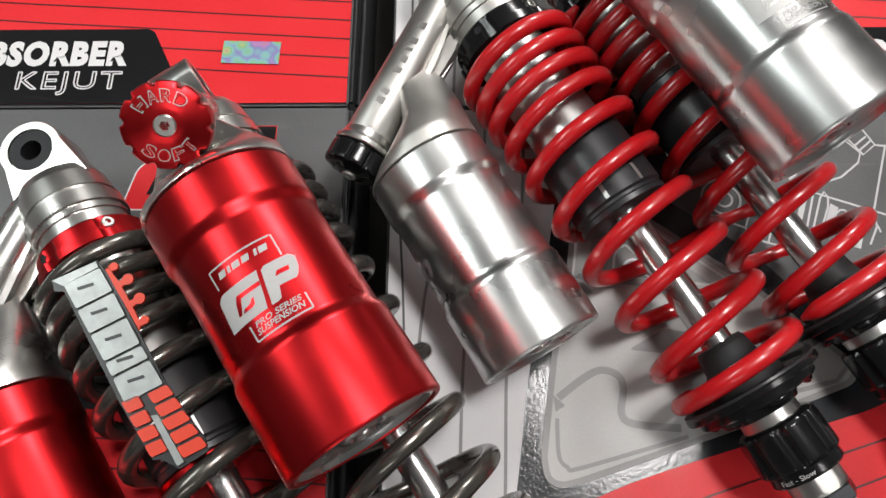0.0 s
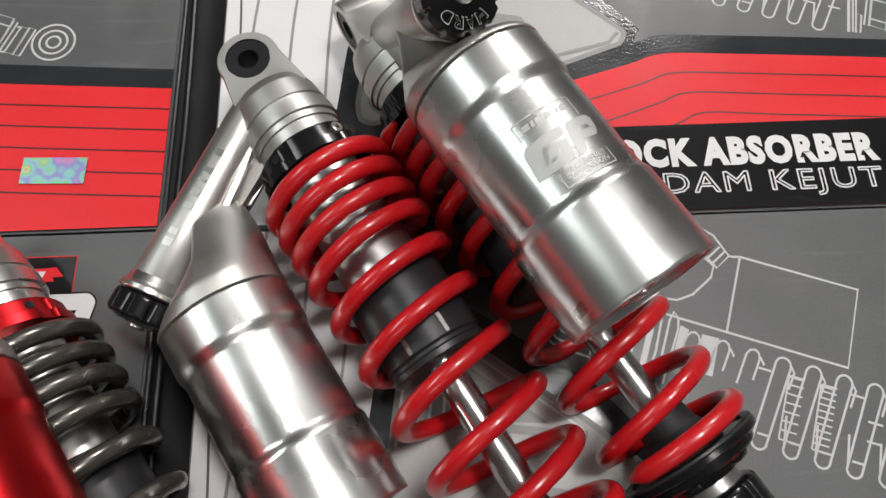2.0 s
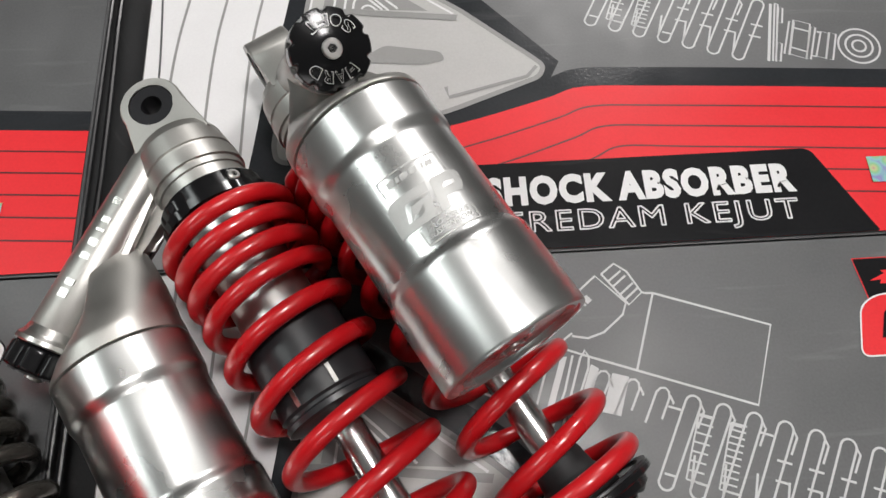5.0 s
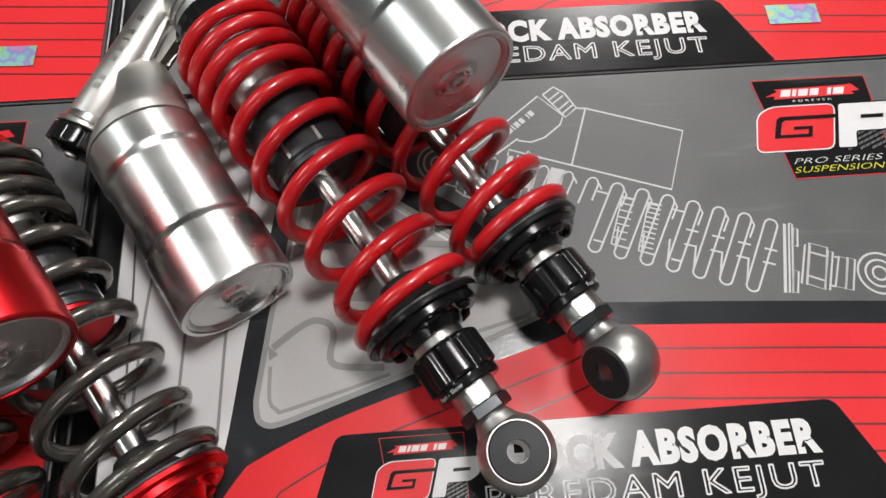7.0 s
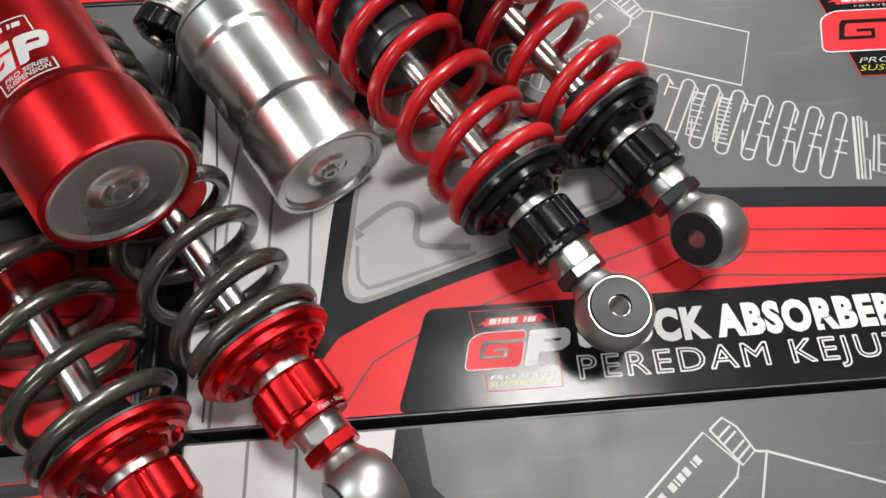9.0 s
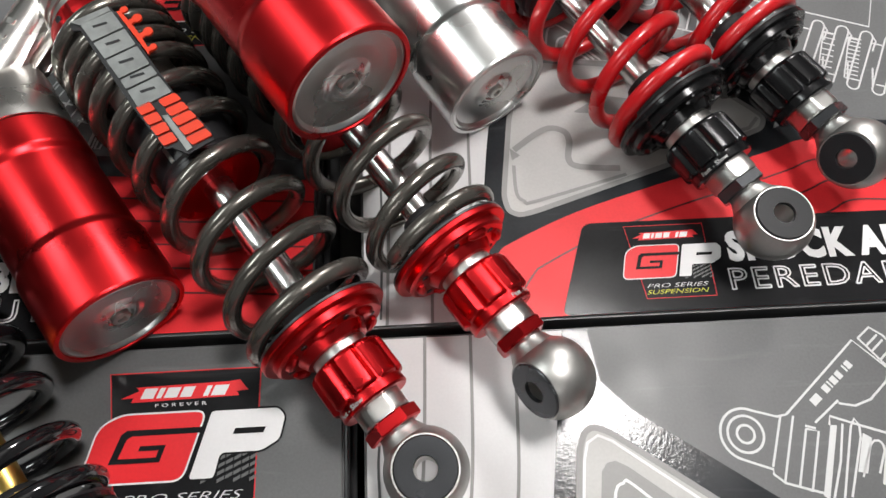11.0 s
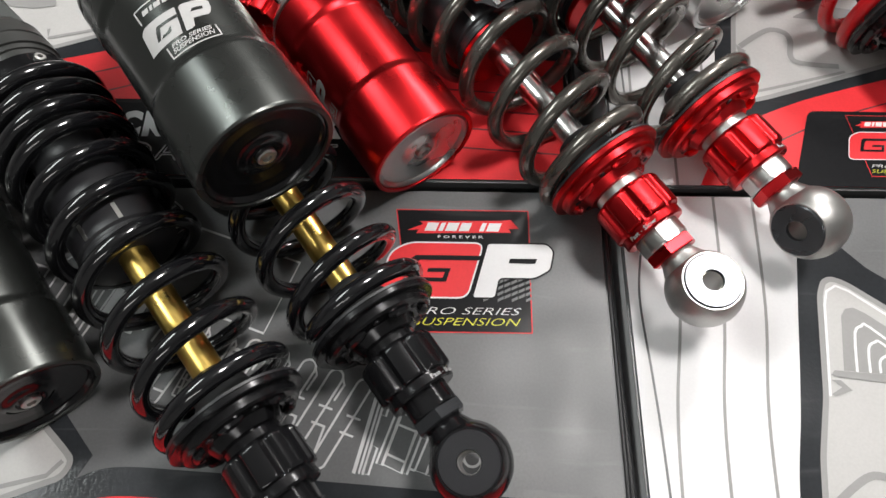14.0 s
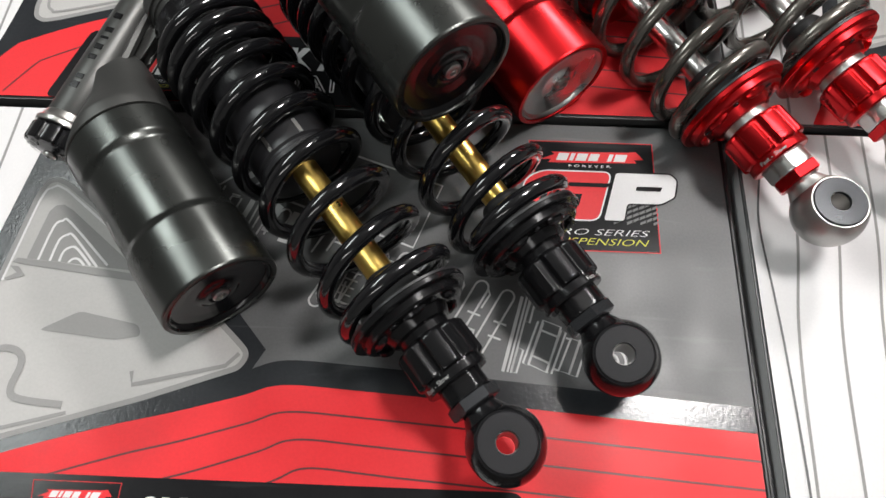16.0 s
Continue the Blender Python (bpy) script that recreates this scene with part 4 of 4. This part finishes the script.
    e.matrix_basis = Matrix.Translation((LONG, 0, 0)) @ Matrix.Rotation(radians(c["eye_turn"]), 4, "X")
    b = part("bush", ring_y(bmesh.new(), 0.0044, 0.0113, 0.0110), c["bush"], e, "pressed-in bush")
    part("inner_sleeve", ring_y(bmesh.new(), 0.0040, 0.0046, 0.0094), STEEL, b, "bright steel inner sleeve")
    return top


SILVER_SET = dict(knob_turn=180, cast=CAST, ring=BLACK_ANO, letters=CAST_BRIGHT, can=SILVER, lid=SILVER, print=ETCH_DARK, knob=BLACK_ANO, knob_print=ETCH_DARK, body=STEEL, stop=None, rod=CHROME, spring=RED_PAINT, slot=BUSH, collar=STEEL, fine=BLACK_ANO, end=STEEL, nut=BUSH_GREY, eye=EYE_STEEL, bush=BUSH, eye_turn=0)
RED_SET = dict(knob_turn=0, cast=CAST_BRIGHT, ring=RED_ANO, letters=CAST_BRIGHT, can=RED_ANO, lid=SILVER, print=ETCH, knob=RED_ANO, knob_print=ETCH_DARK, body=STEEL, stop=RED_ANO, rod=CHROME, spring=TITAN, slot=BUSH, collar=STEEL, fine=RED_ANO, end=STEEL, nut=RED_ANO, eye=EYE_STEEL, bush=BUSH_GREY, eye_turn=0)
BLACK_SET = dict(knob_turn=0, cast=GREY_CAST, ring=BLACK_ANO, letters=BLACK_ANO, can=GREY_ANO, lid=BLACK_ANO, print=ETCH, knob=BLACK_ANO, knob_print=ETCH, body=PLASTIC, stop=None, rod=GOLD, spring=BLACK_PAINT, slot=BUSH, collar=BLACK_ANO, fine=BLACK_ANO, end=BLACK_ANO, nut=BUSH_GREY, eye=BLACK_ANO, bush=BUSH, eye_turn=0)


def place(ob, bottom, heading, pitch, roll):
    """Lays a shock absorber down: place of its lower eye, heading and dip of its axis, and the turn that lifts the reservoir."""
    h, p, r = (radians(a) for a in (heading, pitch, roll))
    u = Vector((math.cos(h) * math.cos(p), math.sin(h) * math.cos(p), -math.sin(p)))
    side = u.cross(Vector((0, 0, 1))).normalized()
    up = side.cross(u)
    z = side * math.cos(r) + up * math.sin(r)
    y = z.cross(u)
    t = Vector(bottom) - u * LONG * K
    m = Matrix(((u.x, y.x, z.x, t.x), (u.y, y.y, z.y, t.y), (u.z, y.z, z.z, t.z), (0, 0, 0, 1)))
    ob.matrix_basis = m @ Matrix.Diagonal((K, K, K, 1))
    return ob


LYING = (
    (SILVER_SET, 0, "silver shock absorber with red spring, reservoir lying on the box", (0.1733, 0.0282, 0.0248), -59.67, 1.54, -3.55),
    (SILVER_SET, -25, "silver shock absorber with red spring, reservoir standing on top", (0.2184, 0.0599, 0.0221), -59.43, 0.05, 89.40),
    (RED_SET, 0, "red anodised shock absorber with grey spring, reservoir lying on the box", (0.0307, -0.0583, 0.0251), -55.36, 1.36, -3.09),
    (RED_SET, -25, "red anodised shock absorber with grey spring, reservoir standing on top", (0.0781, -0.0288, 0.0245), -56.25, 0.63, 83.67),
    (BLACK_SET, 0, "black shock absorber with golden rod, reservoir lying on the box", (-0.1042, -0.1587, 0.0260), -52.05, 1.13, -3.50),
    (BLACK_SET, -85, "black shock absorber with golden rod, reservoir standing on top", (-0.0599, -0.1242, 0.0240), -54.10, 0.81, 85.91),
)
for style, eye_turn, words, bottom, heading, pitch, roll in LYING:
    place(shock_absorber(dict(style, eye_turn=eye_turn), words), bottom, heading, pitch, roll)


# ---- the shop badge on the grey spring ----
def plate(name, pts, parent, mat, height=0.0, thick=0.0009, label=""):
    """A cut flat piece; x along the spring, y across it."""
    bm = bmesh.new()
    lo = [bm.verts.new((x, height, y)) for x, y in pts]
    hi = [bm.verts.new((x, height + thick, y)) for x, y in pts]
    bm.faces.new(lo[::-1])
    bm.faces.new(hi)
    for i in range(len(pts)):
        j = (i + 1) % len(pts)
        bm.faces.new((lo[i], lo[j], hi[j], hi[i]))
    return part(name, bm, mat, parent, label, smooth=False)


def shop_badge():
    b = root("shop_badge", "cut grey and orange-red sticker badge lying on the grey spring", "badge")
    plate("backing", [(0.0660, 0.0090), (0.0685, -0.0075), (0.0760, -0.0084), (0.1215, -0.0076), (0.1440, -0.0100), (0.1480, -0.0090), (0.1475, 0.0015), (0.1415, 0.0050), (0.1400, 0.0075), (0.1170, 0.0082), (0.0720, 0.0072), (0.0700, 0.0100)], b, PLASTIC, 0.0275, 0.0006)
    edge = [(0.0700, 0.0060, -0.0072), (0.0810, 0.0060, -0.0072), (0.0915, 0.0060, -0.0070), (0.1030, 0.0060, -0.0068), (0.1090, 0.0062, -0.0068), (0.1195, 0.0066, -0.0070)]
    for (a, p, q), (c, r, t) in zip(edge, edge[1:]):
        plate("grey_block", rounded([(a + 0.0005, p), (c - 0.0005, r), (c + 0.0010, t), (a + 0.0020, q)], 0.0008, 3), b, BADGE_GREY, 0.0281)
        m = (a + c) / 2
        plate("slot", [(m - 0.0016, 0.0025), (m - 0.0004, 0.0025), (m + 0.0012, -0.0030), (m, -0.0030)], b, PLASTIC, 0.0291, 0.0001)
    plate("grey_block", [(0.0665, 0.0088), (0.0705, 0.0062), (0.0715, -0.0070), (0.0690, -0.0070)], b, BADGE_GREY, 0.0281)
    plate("grey_block", [(0.1275, 0.0012), (0.1465, 0.0014), (0.1465, -0.0010), (0.1285, -0.0008)], b, BADGE_GREY, 0.0281)
    for k in range(5):
        x = 0.1205 + k * 0.0052
        plate("red_block", rounded([(x, -0.0010), (x + 0.0042, -0.0014), (x + 0.0052, -0.0084 - 0.0003 * k), (x + 0.0010, -0.0078 - 0.0003 * k)], 0.0008, 3), b, BADGE_RED, 0.0281)
        if k < 4:
            x = 0.1180 + k * 0.0056
            plate("red_block", rounded([(x, 0.0074), (x + 0.0045, 0.0072), (x + 0.0055, 0.0018), (x + 0.0010, 0.0018)], 0.0008, 3), b, BADGE_RED, 0.0281)
    crown = [(0.0735, -0.0086), (0.0740, -0.0098), (0.0790, -0.0104), (0.0860, -0.0106), (0.0930, -0.0104), (0.0985, -0.0100), (0.0998, -0.0086)]
    plate("crown", crown, b, BADGE_RED, 0.0281)
    for x, y, r in ((0.0745, -0.0116, 0.0015), (0.0815, -0.0136, 0.0020), (0.0900, -0.0138, 0.0020), (0.0978, -0.0118, 0.0015)):
        plate("crown_stem", [(x - 0.0008, y), (x + 0.0008, y), (x + 0.0014, -0.0100), (x - 0.0014, -0.0100)], b, BADGE_RED, 0.02805)
        plate("crown_ball", arc(x, y, r, 0, 340, 17), b, BADGE_RED, 0.0282)
    return b


place(shop_badge(), *LYING[2][3:])
